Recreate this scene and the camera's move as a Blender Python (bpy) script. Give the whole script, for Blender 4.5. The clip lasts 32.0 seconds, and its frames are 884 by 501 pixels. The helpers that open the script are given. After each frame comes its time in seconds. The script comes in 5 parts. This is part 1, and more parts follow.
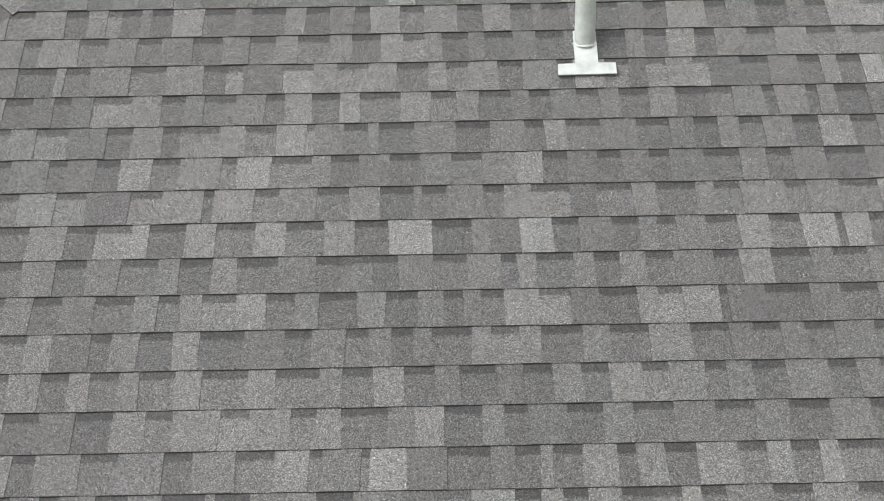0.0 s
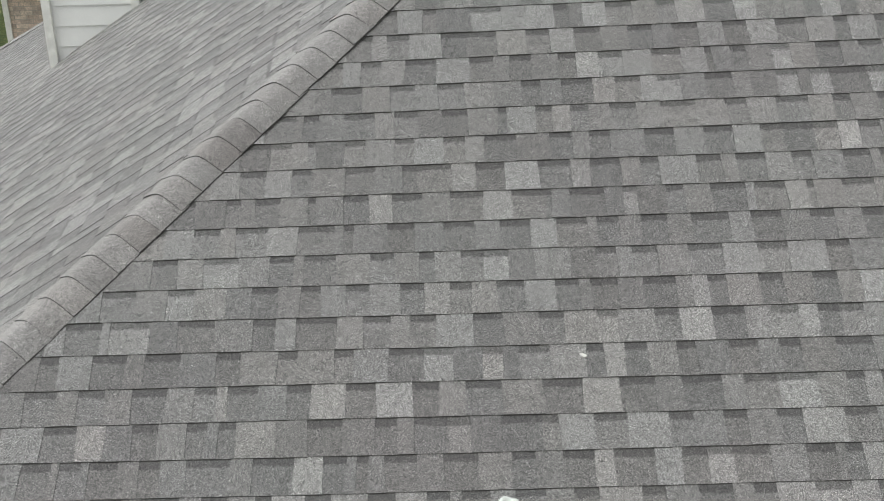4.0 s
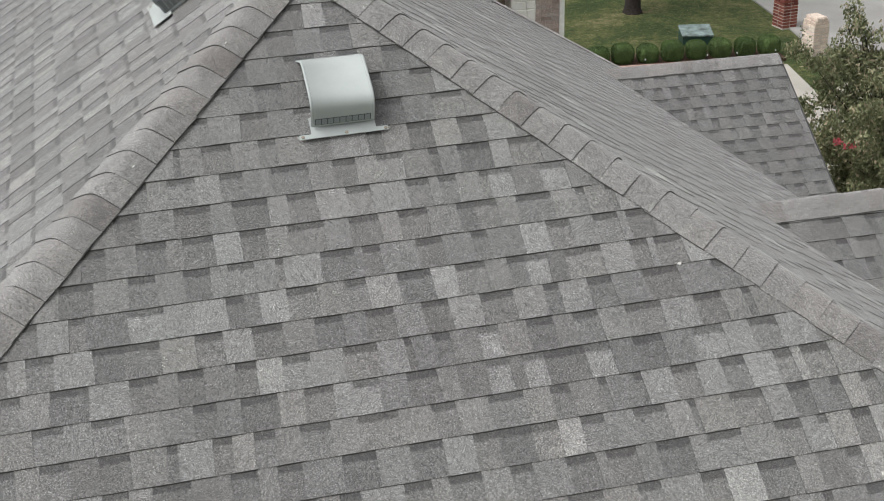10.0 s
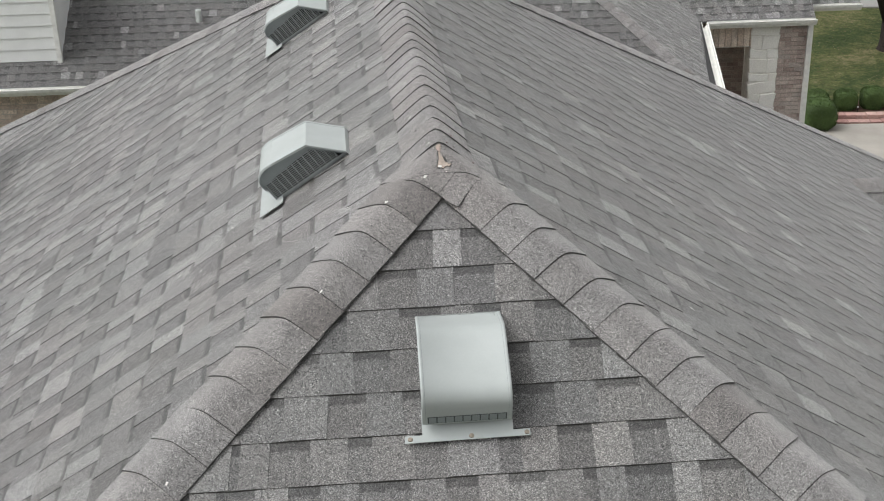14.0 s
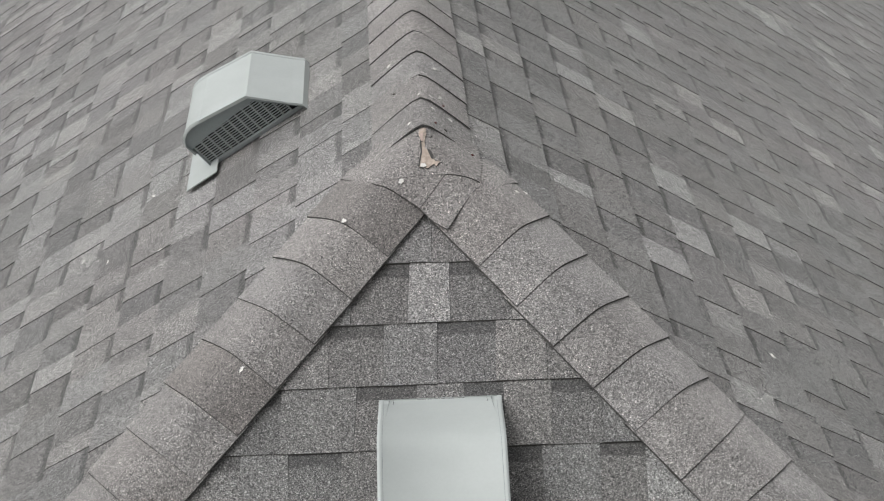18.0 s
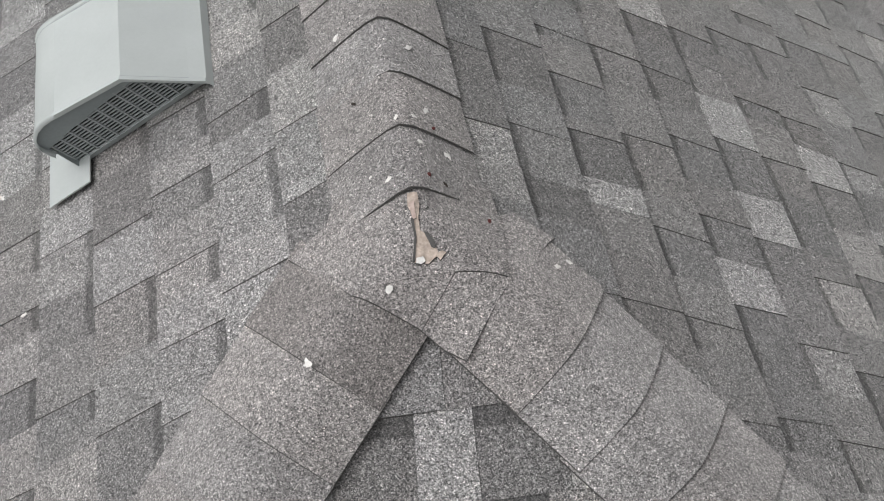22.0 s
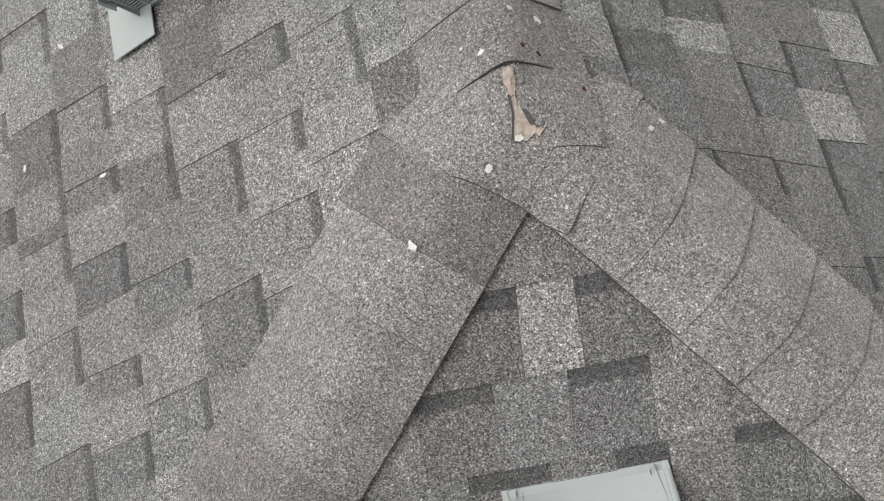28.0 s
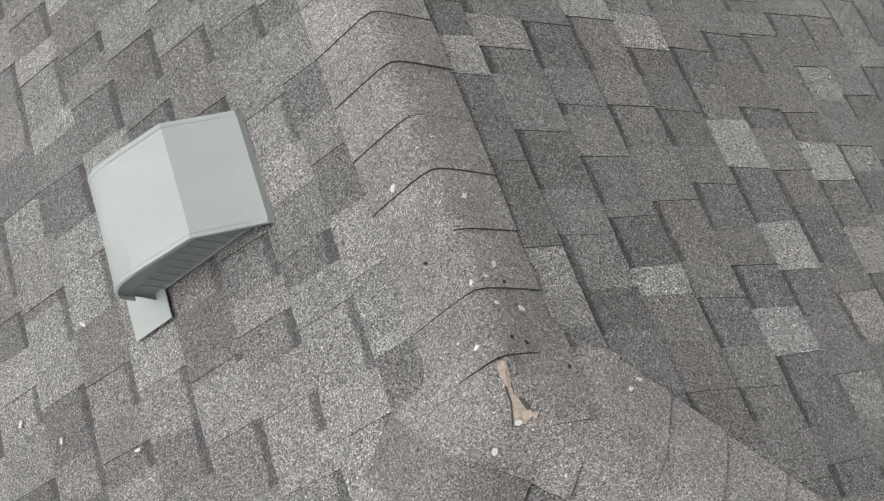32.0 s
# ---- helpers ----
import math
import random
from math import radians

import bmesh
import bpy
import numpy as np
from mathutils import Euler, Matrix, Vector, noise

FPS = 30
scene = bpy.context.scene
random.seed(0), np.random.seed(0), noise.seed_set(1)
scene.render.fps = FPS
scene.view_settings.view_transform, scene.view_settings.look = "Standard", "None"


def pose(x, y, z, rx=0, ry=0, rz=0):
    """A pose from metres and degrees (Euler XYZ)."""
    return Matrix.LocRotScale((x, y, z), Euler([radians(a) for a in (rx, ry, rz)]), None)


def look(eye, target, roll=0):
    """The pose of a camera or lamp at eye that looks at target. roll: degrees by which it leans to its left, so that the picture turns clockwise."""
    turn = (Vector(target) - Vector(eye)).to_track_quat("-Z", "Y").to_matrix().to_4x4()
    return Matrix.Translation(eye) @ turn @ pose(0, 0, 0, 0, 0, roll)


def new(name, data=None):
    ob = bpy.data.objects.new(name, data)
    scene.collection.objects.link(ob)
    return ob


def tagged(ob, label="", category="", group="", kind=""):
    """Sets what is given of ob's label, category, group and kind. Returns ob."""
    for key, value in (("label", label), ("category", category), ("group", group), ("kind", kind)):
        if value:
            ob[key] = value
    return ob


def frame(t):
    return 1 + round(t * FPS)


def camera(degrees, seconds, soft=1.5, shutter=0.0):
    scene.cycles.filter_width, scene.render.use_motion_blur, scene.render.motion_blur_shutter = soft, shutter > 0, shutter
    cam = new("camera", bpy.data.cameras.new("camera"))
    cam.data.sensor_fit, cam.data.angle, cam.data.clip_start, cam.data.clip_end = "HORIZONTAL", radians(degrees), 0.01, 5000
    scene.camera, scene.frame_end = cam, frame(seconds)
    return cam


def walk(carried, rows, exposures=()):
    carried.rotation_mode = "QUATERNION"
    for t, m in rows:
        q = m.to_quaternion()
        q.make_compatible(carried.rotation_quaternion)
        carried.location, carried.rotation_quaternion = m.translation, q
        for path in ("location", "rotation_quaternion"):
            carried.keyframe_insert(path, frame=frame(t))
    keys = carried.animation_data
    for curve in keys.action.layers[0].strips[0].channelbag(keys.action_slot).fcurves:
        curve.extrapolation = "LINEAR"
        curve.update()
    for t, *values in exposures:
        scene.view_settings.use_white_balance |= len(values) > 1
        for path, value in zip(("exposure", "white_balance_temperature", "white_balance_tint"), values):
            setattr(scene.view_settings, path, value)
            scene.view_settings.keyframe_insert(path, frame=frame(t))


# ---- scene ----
cam = camera(37.67, 32.0, soft=1.05)
PATH = [
    (0, -1.41, -8.299, -0.923, 64.82, 0.9, -0.58),
    (0.5, -1.391, -8.302, -0.881, 65.08, 0.83, -0.51),
    (1, -1.312, -8.159, -0.802, 64.88, 1.14, -0.07),
    (1.5, -1.244, -7.878, -0.705, 64.85, 1.16, -0.12),
    (2, -1.15, -7.535, -0.415, 64.84, 1.49, 0.15),
    (2.5, -1.099, -7.266, -0.139, 65.82, 1.63, 0.12),
    (3, -1.069, -7.185, 0.087, 66.07, 1.65, -0.07),
    (3.5, -1.048, -7.144, 0.307, 65.65, 1.63, -0.19),
    (5.5, -0.906, -6.938, 0.67, 64.57, 1.27, -2.78),
    (6, -0.892, -6.898, 0.709, 64.63, 1.35, -4.97),
    (6.5, -0.918, -6.851, 0.752, 64.4, 1.18, -7.78),
    (7, -0.931, -6.806, 0.875, 64.56, 1.27, -7.96),
    (7.5, -0.923, -6.73, 0.981, 64.66, 1.32, -8.92),
    (8, -0.899, -6.614, 0.987, 64.76, 1.4, -10.77),
    (8.5, -0.853, -6.478, 1.014, 64.78, 1.4, -11.65),
    (9, -0.784, -6.316, 1.115, 64.66, 1.32, -12.17),
    (9.5, -0.703, -6.109, 1.181, 64.74, 1.37, -12.53),
    (10, -0.638, -5.866, 1.256, 64.76, 1.42, -12.78),
    (10.5, -0.593, -5.637, 1.365, 64.78, 1.43, -12.83),
    (11, -0.549, -5.377, 1.465, 64.82, 1.52, -12.88),
    (11.5, -0.505, -5.122, 1.542, 64.84, 1.63, -12.92),
    (12, -0.446, -4.859, 1.536, 64.87, 1.75, -11.9),
    (12.5, -0.344, -4.647, 1.54, 64.88, 1.72, -10.49),
    (13, -0.239, -4.438, 1.544, 65.02, 1.9, -6.33),
    (13.5, -0.146, -4.257, 1.547, 65.03, 1.74, -3.75),
    (15.5, -0.05, -3.526, 1.605, 60.877, 1.522, 0.41),
    (16, -0.017, -3.313, 1.611, 58.608, 1.474, 0.243),
    (16.5, 0.006, -3.127, 1.568, 56.565, 1.369, 0.184),
    (17, 0.029, -2.965, 1.568, 54.605, 1.303, 0.061),
    (17.5, 0.048, -2.795, 1.56, 54.462, 1.3, -0.204),
    (18, 0.06, -2.62, 1.538, 54.684, 1.173, -0.268),
    (18.5, 0.046, -2.407, 1.559, 53.396, 1.155, -0.131),
    (19, 0.022, -2.13, 1.52, 52.58, 0.87, -0.02),
    (19.5, -0.014, -1.799, 1.506, 51.37, 1.04, -0.03),
    (20, -0.077, -1.514, 1.488, 50.89, 1.18, 0.11),
    (20.5, -0.136, -1.367, 1.515, 47.59, 1.24, 0.2),
    (21, -0.185, -1.328, 1.528, 44.22, 1.34, 0.13),
    (21.5, -0.158, -1.291, 1.539, 40.28, 1.31, -4.46),
    (22, -0.084, -1.244, 1.508, 37.8, 0.9, -6.69),
    (22.5, -0.006, -1.211, 1.457, 38.14, 0.64, -7.01),
    (23, -0.031, -1.186, 1.563, 40.13, 0.56, -7.27),
    (23.5, -0.039, -1.22, 1.542, 40.09, 0.68, -7.26),
    (24, -0.023, -1.157, 1.522, 35.47, 0.62, -7.29),
    (24.5, -0.014, -1.107, 1.523, 29.91, 0.51, -7.28),
    (25, -0.036, -1.095, 1.515, 24.9, 0.76, -7.34),
    (25.5, -0.093, -1.08, 1.549, 24.69, 0.91, -7.28),
    (26, -0.141, -1.04, 1.558, 24.7, 1.19, -7.2),
    (26.5, -0.187, -1.011, 1.57, 24.99, 1.3, -7.4),
    (28.5, -0.204, -0.998, 1.697, 24.49, 2.6, -11.08),
    (29, -0.191, -0.99, 1.753, 24.7, 2.57, -14.31),
    (29.5, -0.23, -0.999, 1.811, 24.65, 2.57, -14.96),
    (30, -0.244, -1.024, 1.926, 24.62, 2.82, -14.89),
    (30.5, -0.276, -1.015, 2.047, 24.68, 2.91, -15.06),
    (31, -0.301, -0.957, 2.064, 24.95, 3.25, -14.89),
    (31.5, -0.251, -0.862, 2.078, 25.33, 3.14, -15.03),
    (32, -0.196, -0.74, 2.062, 25.94, 3.16, -15.07),
]
walk(cam, [(t, pose(*p)) for t, *p in PATH], ((0, 0.14, 6450, 10), (1, 0.11, 6450, 9), (2, 0.13, 6450, 8), (6, 0.11, 6450, 8), (8, 0.13, 6450, 8.5), (12, 0.08, 6450, 9.5), (14, 0.03, 6450, 10), (16, -0.08, 6500, 10), (19, -0.10, 6500, 11), (21, -0.11, 6480, 11.5), (24, -0.06, 6420, 11), (26, -0.12, 6500, 10), (29, -0.13, 6550, 10), (32, -0.14, 6550, 10)))

# ---- world, sun ----
SUN_EL, SUN_AZ = radians(57), radians(-98)   # azimuth from +y towards +x
world = bpy.data.worlds.new("overcast_sky")
scene.world = world
world.use_nodes = True
wn = world.node_tree
sky = wn.nodes.new("ShaderNodeTexSky")
sky.sky_type, sky.sun_disc = "NISHITA", False
sky.sun_elevation, sky.sun_rotation = SUN_EL, SUN_AZ
sky.dust_density, sky.air_density, sky.ozone_density = 4.0, 1.0, 1.0
grey = wn.nodes.new("ShaderNodeHueSaturation")
grey.inputs["Saturation"].default_value = 0.03
wn.links.new(sky.outputs[0], grey.inputs["Color"])
way = wn.nodes.new("ShaderNodeSeparateXYZ")
wn.links.new(wn.nodes.new("ShaderNodeTexCoord").outputs["Generated"], way.inputs[0])
rise = wn.nodes.new("ShaderNodeMapRange")   # an overcast sky: the zenith brighter than the horizon
for socket, value in zip(rise.inputs[1:5], (0.0, 1.0, 1.02, 1.30)):
    socket.default_value = value
wn.links.new(way.outputs["Z"], rise.inputs[0])
veil = wn.nodes.new("ShaderNodeVectorMath")
veil.operation = "SCALE"
wn.links.new(grey.outputs[0], veil.inputs[0])
wn.links.new(rise.outputs[0], veil.inputs["Scale"])
wn.links.new(veil.outputs[0], wn.nodes["Background"].inputs["Color"])
wn.nodes["Background"].inputs["Strength"].default_value = 0.143
sun = new("sun", bpy.data.lights.new("sun", "SUN"))
sun.data.energy, sun.data.angle, sun.data.color = 1.05, radians(40), (1.0, 0.985, 0.965)
sun_dir = Vector((math.sin(SUN_AZ) * math.cos(SUN_EL), math.cos(SUN_AZ) * math.cos(SUN_EL), math.sin(SUN_EL)))
sun.matrix_world = look(sun_dir * 40, (0, 0, 0))


# ---- materials ----
class Nodes:
    """A small helper to write node trees."""

    def __init__(self, name, rough=0.8, spec=0.3, metal=0.0):
        self.m = bpy.data.materials.new(name)
        self.m.use_nodes = True
        self.t = self.m.node_tree
        self.b = self.t.nodes["Principled BSDF"]
        self.b.inputs["Roughness"].default_value = rough
        self.b.inputs["Specular IOR Level"].default_value = spec
        self.b.inputs["Metallic"].default_value = metal
        self.pos = self.t.nodes.new("ShaderNodeNewGeometry").outputs["Position"]

    def put(self, sock, value):
        if isinstance(value, bpy.types.NodeSocket):
            self.t.links.new(value, sock)
        else:
            sock.default_value = value

    def node(self, kind, ins=(), out=0, operation="", interpolation=""):
        n = self.t.nodes.new(kind)
        if operation:
            n.operation = operation
        if interpolation:
            n.interpolation_type = interpolation
        for key, value in dict(ins).items():
            self.put(n.inputs[key], value)
        return n.outputs[out]

    def noise(self, scale, detail=3.0, rough=0.55, vec=None, out=0):
        return self.node("ShaderNodeTexNoise", {"Vector": vec or self.pos, "Scale": scale, "Detail": detail, "Roughness": rough}, out)

    def cells(self, scale, vec=None, out="Color"):
        return self.node("ShaderNodeTexVoronoi", {"Vector": vec or self.pos, "Scale": scale}, out)

    def math(self, op, a, b=0.0, c=0.0):
        return self.node("ShaderNodeMath", {0: a, 1: b, 2: c}, operation=op)

    def span(self, v, a, b, lo=0.0, hi=1.0, smooth=False):
        return self.node("ShaderNodeMapRange", {0: v, 1: a, 2: b, 3: lo, 4: hi}, interpolation="SMOOTHSTEP" if smooth else "LINEAR")

    def ramp(self, v, stops, steps=False):
        n = self.t.nodes.new("ShaderNodeValToRGB")
        n.color_ramp.interpolation = "CONSTANT" if steps else "LINEAR"
        while len(n.color_ramp.elements) < len(stops):
            n.color_ramp.elements.new(0.5)
        for e, (p, c) in zip(n.color_ramp.elements, stops):
            e.position, e.color = p, (*c, 1)
        self.put(n.inputs[0], v)
        return n.outputs[0]

    def mix(self, f, a, b, kind="MIX"):
        n = self.t.nodes.new("ShaderNodeMix")
        n.data_type, n.blend_type = "RGBA", kind
        self.put(n.inputs[0], f)
        for sock, v in ((n.inputs[6], a), (n.inputs[7], b)):
            self.put(sock, (*v, 1) if isinstance(v, tuple) and len(v) == 3 else v)
        return n.outputs[2]

    def scale(self, colour, v):
        n = self.t.nodes.new("ShaderNodeVectorMath")
        n.operation = "SCALE"
        self.put(n.inputs[0], colour)
        self.put(n.inputs["Scale"], v)
        return n.outputs[0]

    def bump(self, height, dist, strength=1.0):
        n = self.t.nodes.new("ShaderNodeBump")
        n.inputs["Distance"].default_value, n.inputs["Strength"].default_value = dist, strength
        self.put(n.inputs["Height"], height)
        self.t.links.new(n.outputs[0], self.b.inputs["Normal"])

    def random(self):
        """A number of its own for each piece, be it an object or an island."""
        ob = self.node("ShaderNodeObjectInfo", out="Random")
        isl = self.t.nodes.new("ShaderNodeNewGeometry").outputs["Random Per Island"]
        return self.math("FRACT", self.math("MULTIPLY_ADD", isl, 7.31, ob))

    def done(self, colour):
        self.put(self.b.inputs["Base Color"], colour)
        return self.m


def granules(name, stops, band=False, tuft=False, grain=1.22, blend=0.0):
    """Mineral granules on asphalt shingle: a tone for each piece, granules 2 mm wide, worn and stained patches."""
    k = Nodes(name, rough=0.66, spec=0.7)
    k.b.inputs["Diffuse Roughness"].default_value = 1.0
    k.b.inputs["Sheen Weight"].default_value, k.b.inputs["Sheen Roughness"].default_value = 0.15, 0.45
    uv = k.node("ShaderNodeSeparateXYZ", {0: k.node("ShaderNodeUVMap")}, 0) if tuft else None
    r = uv if tuft else k.random()
    tone = k.ramp(r, stops)
    hue = k.math("FRACT", k.math("MULTIPLY", r, 13.7))
    tone = k.mix(k.span(hue, 0.2, 1.0, 0.0, 0.45), tone, k.mix(1.0, tone, (1.05, 0.99, 0.95), "MULTIPLY"))
    cell = k.node("ShaderNodeSeparateColor", {0: k.cells(640.0)}, 0)
    cell2 = k.node("ShaderNodeSeparateColor", {0: k.cells(430.0)}, 1)
    cell3 = k.node("ShaderNodeSeparateColor", {0: k.cells(270.0)}, 2)
    g = k.ramp(cell, [(0, (0.15,) * 3), (0.14, (0.5,) * 3), (0.5, (0.93,) * 3), (0.8, (1.22,) * 3), (0.92, (1.75,) * 3), (1.0, (2.3,) * 3)])
    g = k.math("MULTIPLY", g, k.ramp(cell2, [(0, (0.40,) * 3), (0.10, (0.80,) * 3), (0.3, (0.95,) * 3), (0.8, (1.0,) * 3), (0.88, (1.22,) * 3), (1.0, (1.5,) * 3)]))
    g = k.math("MULTIPLY", g, k.ramp(cell3, [(0, (0.50,) * 3), (0.09, (0.88,) * 3), (0.85, (1.0,) * 3), (0.92, (1.15,) * 3), (1.0, (1.35,) * 3)]))
    g = k.math("MAXIMUM", k.math("MULTIPLY_ADD", k.math("SUBTRACT", g, 1.0), grain, 1.0), 0.06)
    blot = k.math("MULTIPLY", k.span(k.noise(22.0, 4.0), 0.3, 0.7, 0.92, 1.08), k.span(k.noise(170.0, 2.0), 0.3, 0.7, 0.80, 1.20))
    wide = k.span(k.noise(1.7, 3.0), 0.3, 0.7, 0.92, 1.08)
    val = k.math("MULTIPLY", g, k.math("MULTIPLY", blot, wide))
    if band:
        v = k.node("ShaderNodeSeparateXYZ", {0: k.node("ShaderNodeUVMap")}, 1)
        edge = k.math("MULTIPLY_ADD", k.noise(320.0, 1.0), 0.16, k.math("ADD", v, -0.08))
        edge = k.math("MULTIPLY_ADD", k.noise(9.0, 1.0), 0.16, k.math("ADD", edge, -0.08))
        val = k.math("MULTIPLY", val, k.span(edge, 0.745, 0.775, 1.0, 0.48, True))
    if blend:   # two shades of granules meet across one piece
        val = k.math("MULTIPLY", val, k.span(k.noise(6.5, 1.0), 0.46, 0.54, 1 - blend, 1 + blend, True))
    colour = k.scale(tone, val)
    tint = k.ramp(k.noise(1.3, 3.0), [(0.34, (0.990, 1.001, 0.983)), (0.5, (0.999, 0.998, 0.988)), (0.66, (1.010, 0.990, 0.992))])
    colour = k.mix(0.35 if blend else 1.0, colour, tint, "MULTIPLY")
    k.bump(cell, 0.0011, 0.35)
    return k.done(colour)


def plain(name, colour, rough=0.5, spec=0.4, metal=0.0, mottle=0.12, scale=9.0, grain=0.04, bump=0.0, fine=160.0):
    k = Nodes(name, rough, spec, metal)
    v = k.math("MULTIPLY", k.span(k.noise(scale, 5.0), 0.3, 0.7, 1 - mottle, 1 + mottle), k.span(k.noise(fine, 2.0), 0.3, 0.7, 1 - grain, 1 + grain))
    if bump:
        k.bump(k.noise(fine, 3.0), bump, 0.6)
    return k.done(k.scale((*colour,), v))


TOOTH = [(0.0, (0.158, 0.156, 0.154)), (0.3, (0.190, 0.188, 0.186)), (0.6, (0.220, 0.218, 0.215)), (0.85, (0.262, 0.259, 0.256)), (1.0, (0.335, 0.332, 0.328))]
SLOT = [(0.0, (0.148, 0.146, 0.144)), (0.4, (0.180, 0.178, 0.176)), (0.8, (0.222, 0.219, 0.216)), (0.9, (0.262, 0.259, 0.255)), (1.0, (0.315, 0.312, 0.308))]
M_TOOTH = granules("shingle_overlay_granules", TOOTH, tuft=True)
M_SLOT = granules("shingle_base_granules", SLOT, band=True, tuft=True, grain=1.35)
M_CAP = granules("cap_granules", [(0.0, (0.190, 0.177, 0.169)), (0.25, (0.242, 0.230, 0.224)), (0.55, (0.282, 0.272, 0.267)), (1.0, (0.332, 0.322, 0.316))], tuft=True, grain=1.08, blend=0.06)
M_EDGE = plain("asphalt_cut_edge", (0.085, 0.083, 0.080), 0.85, 0.2, fine=300)
M_DECK = plain("roof_underlay", (0.06, 0.06, 0.06), 0.9)
M_VENT = plain("vent_grey_paint", (0.415, 0.445, 0.435), 0.62, 0.35, mottle=0.05, scale=7, grain=0.015)
# darker copy of the vent paint: shade of sides, tabs, gaps painted in
M_VENTSHADE = plain("shaded_vent_paint", (0.25, 0.28, 0.28), 0.5, 0.4, mottle=0.06)
M_SEAM = plain("vent_slot_shadow_paint", (0.07, 0.078, 0.08), 0.6, 0.3, mottle=0.1)
M_SLAT = plain("vent_louvre_paint", (0.33, 0.355, 0.355), 0.5, 0.4, mottle=0.08)
# near-black, painted for the shade inside the vents; also colours the light stakes
M_VOID = plain("near_black", (0.02, 0.022, 0.022), 0.9)
M_RUST = plain("rusty_nail_head", (0.30, 0.26, 0.21), 0.8, 0.3, mottle=0.4, scale=60)
M_PIPE = plain("white_painted_metal", (0.66, 0.695, 0.665), 0.45, 0.4, mottle=0.16, scale=22, grain=0.03)
M_PIPEIN = plain("pipe_inside", (0.30, 0.26, 0.25), 0.8, mottle=0.2)
M_DROP = plain("dried_dropping", (0.68, 0.67, 0.64), 0.8, 0.2, mottle=0.15, scale=120)
M_FIBRE = plain("torn_fibreglass_mat", (0.41, 0.345, 0.295), 0.9, 0.2, mottle=0.35, scale=90, grain=0.15, bump=0.002)
M_SIDING = plain("white_lap_siding_paint", (0.86, 0.87, 0.85), 0.55, 0.35, mottle=0.05, scale=3)
M_TRIM = plain("white_trim_paint", (0.84, 0.84, 0.80), 0.5, 0.4, mottle=0.10, scale=12)
M_FLASH = plain("lead_flashing", (0.22, 0.24, 0.26), 0.5, 0.4, 0.3, mottle=0.2)
M_SOFFIT = plain("soffit_boards", (0.72, 0.70, 0.66), 0.7)


# ---- building helpers ----
def mesh(name, verts, faces, mats=(), index=None, smooth=False):
    me = bpy.data.meshes.new(name)
    me.from_pydata([tuple(v) for v in verts], [], faces)
    for m in mats:
        me.materials.append(m)
    if index is not None:
        me.polygons.foreach_set("material_index", index)
    if smooth:
        me.polygons.foreach_set("use_smooth", [True] * len(me.polygons))
    me.update()
    return me


def link(name, me, parent=None, label="", m=None):
    ob = new(name, me)
    if parent is not None:
        ob.parent = parent
    if m is not None:
        ob.matrix_basis = m
    if label:
        ob["label"] = label
    return ob


def part(name, bm, material, parent, label="", smooth=False):
    """One bmesh as one mesh object under a thing or a part."""
    me = bpy.data.meshes.new(name)
    bm.to_mesh(me)
    bm.free()
    me.materials.append(material)
    if smooth:
        me.polygons.foreach_set("use_smooth", [True] * len(me.polygons))
    return link(name, me, parent, label)


def thing(name, label, category, m=None, group="", kind=""):
    ob = new(name)
    ob.empty_display_size = 0.1
    if m is not None:
        ob.matrix_basis = m
    return tagged(ob, label, category, group, kind)


def box(x0, y0, z0, x1, y1, z1, bevel=0.0, bm=None):
    bm = bm or bmesh.new()
    made = bmesh.ops.create_cube(bm, size=1.0, matrix=Matrix.LocRotScale(((x0 + x1) / 2, (y0 + y1) / 2, (z0 + z1) / 2), None, (x1 - x0, y1 - y0, z1 - z0)))
    if bevel:
        edges = {e for v in made["verts"] for e in v.link_edges}
        bmesh.ops.bevel(bm, geom=list(edges), offset=bevel, segments=2, affect="EDGES", profile=0.5)
    return bm


def tube(p0, p1, r0, r1=None, sides=12, bm=None, caps=True):
    bm = bm or bmesh.new()
    p0, p1 = Vector(p0), Vector(p1)
    d = p1 - p0
    m = Matrix.Translation((p0 + p1) / 2) @ d.to_track_quat("Z", "Y").to_matrix().to_4x4()
    bmesh.ops.create_cone(bm, cap_ends=caps, segments=sides, radius1=r0, radius2=r0 if r1 is None else r1, depth=d.length, matrix=m)
    return bm


def prism(outline, x0, x1, place=None, bm=None):
    """A (y, z) outline drawn out along x."""
    bm = bm or bmesh.new()
    place = place or Matrix.Identity(4)
    a = [bm.verts.new(place @ Vector((x0, y, z))) for y, z in outline]
    b = [bm.verts.new(place @ Vector((x1, y, z))) for y, z in outline]
    n = len(outline)
    for i in range(n):
        bm.faces.new((a[i], a[(i + 1) % n], b[(i + 1) % n], b[i]))
    bm.faces.new(a[::-1])
    bm.faces.new(b)
    bmesh.ops.recalc_face_normals(bm, faces=bm.faces)
    return bm


# ---- plan of the roof ----
TF, TL, TR, TB, SK = 0.6616, 0.6527, 0.6816, 0.653, -0.0573   # pitches front, left, right, back; skew of the ridge
EAVE, GROUND, RIDGE = -4.30, -6.90, 3.35
EXPOSE = 0.143


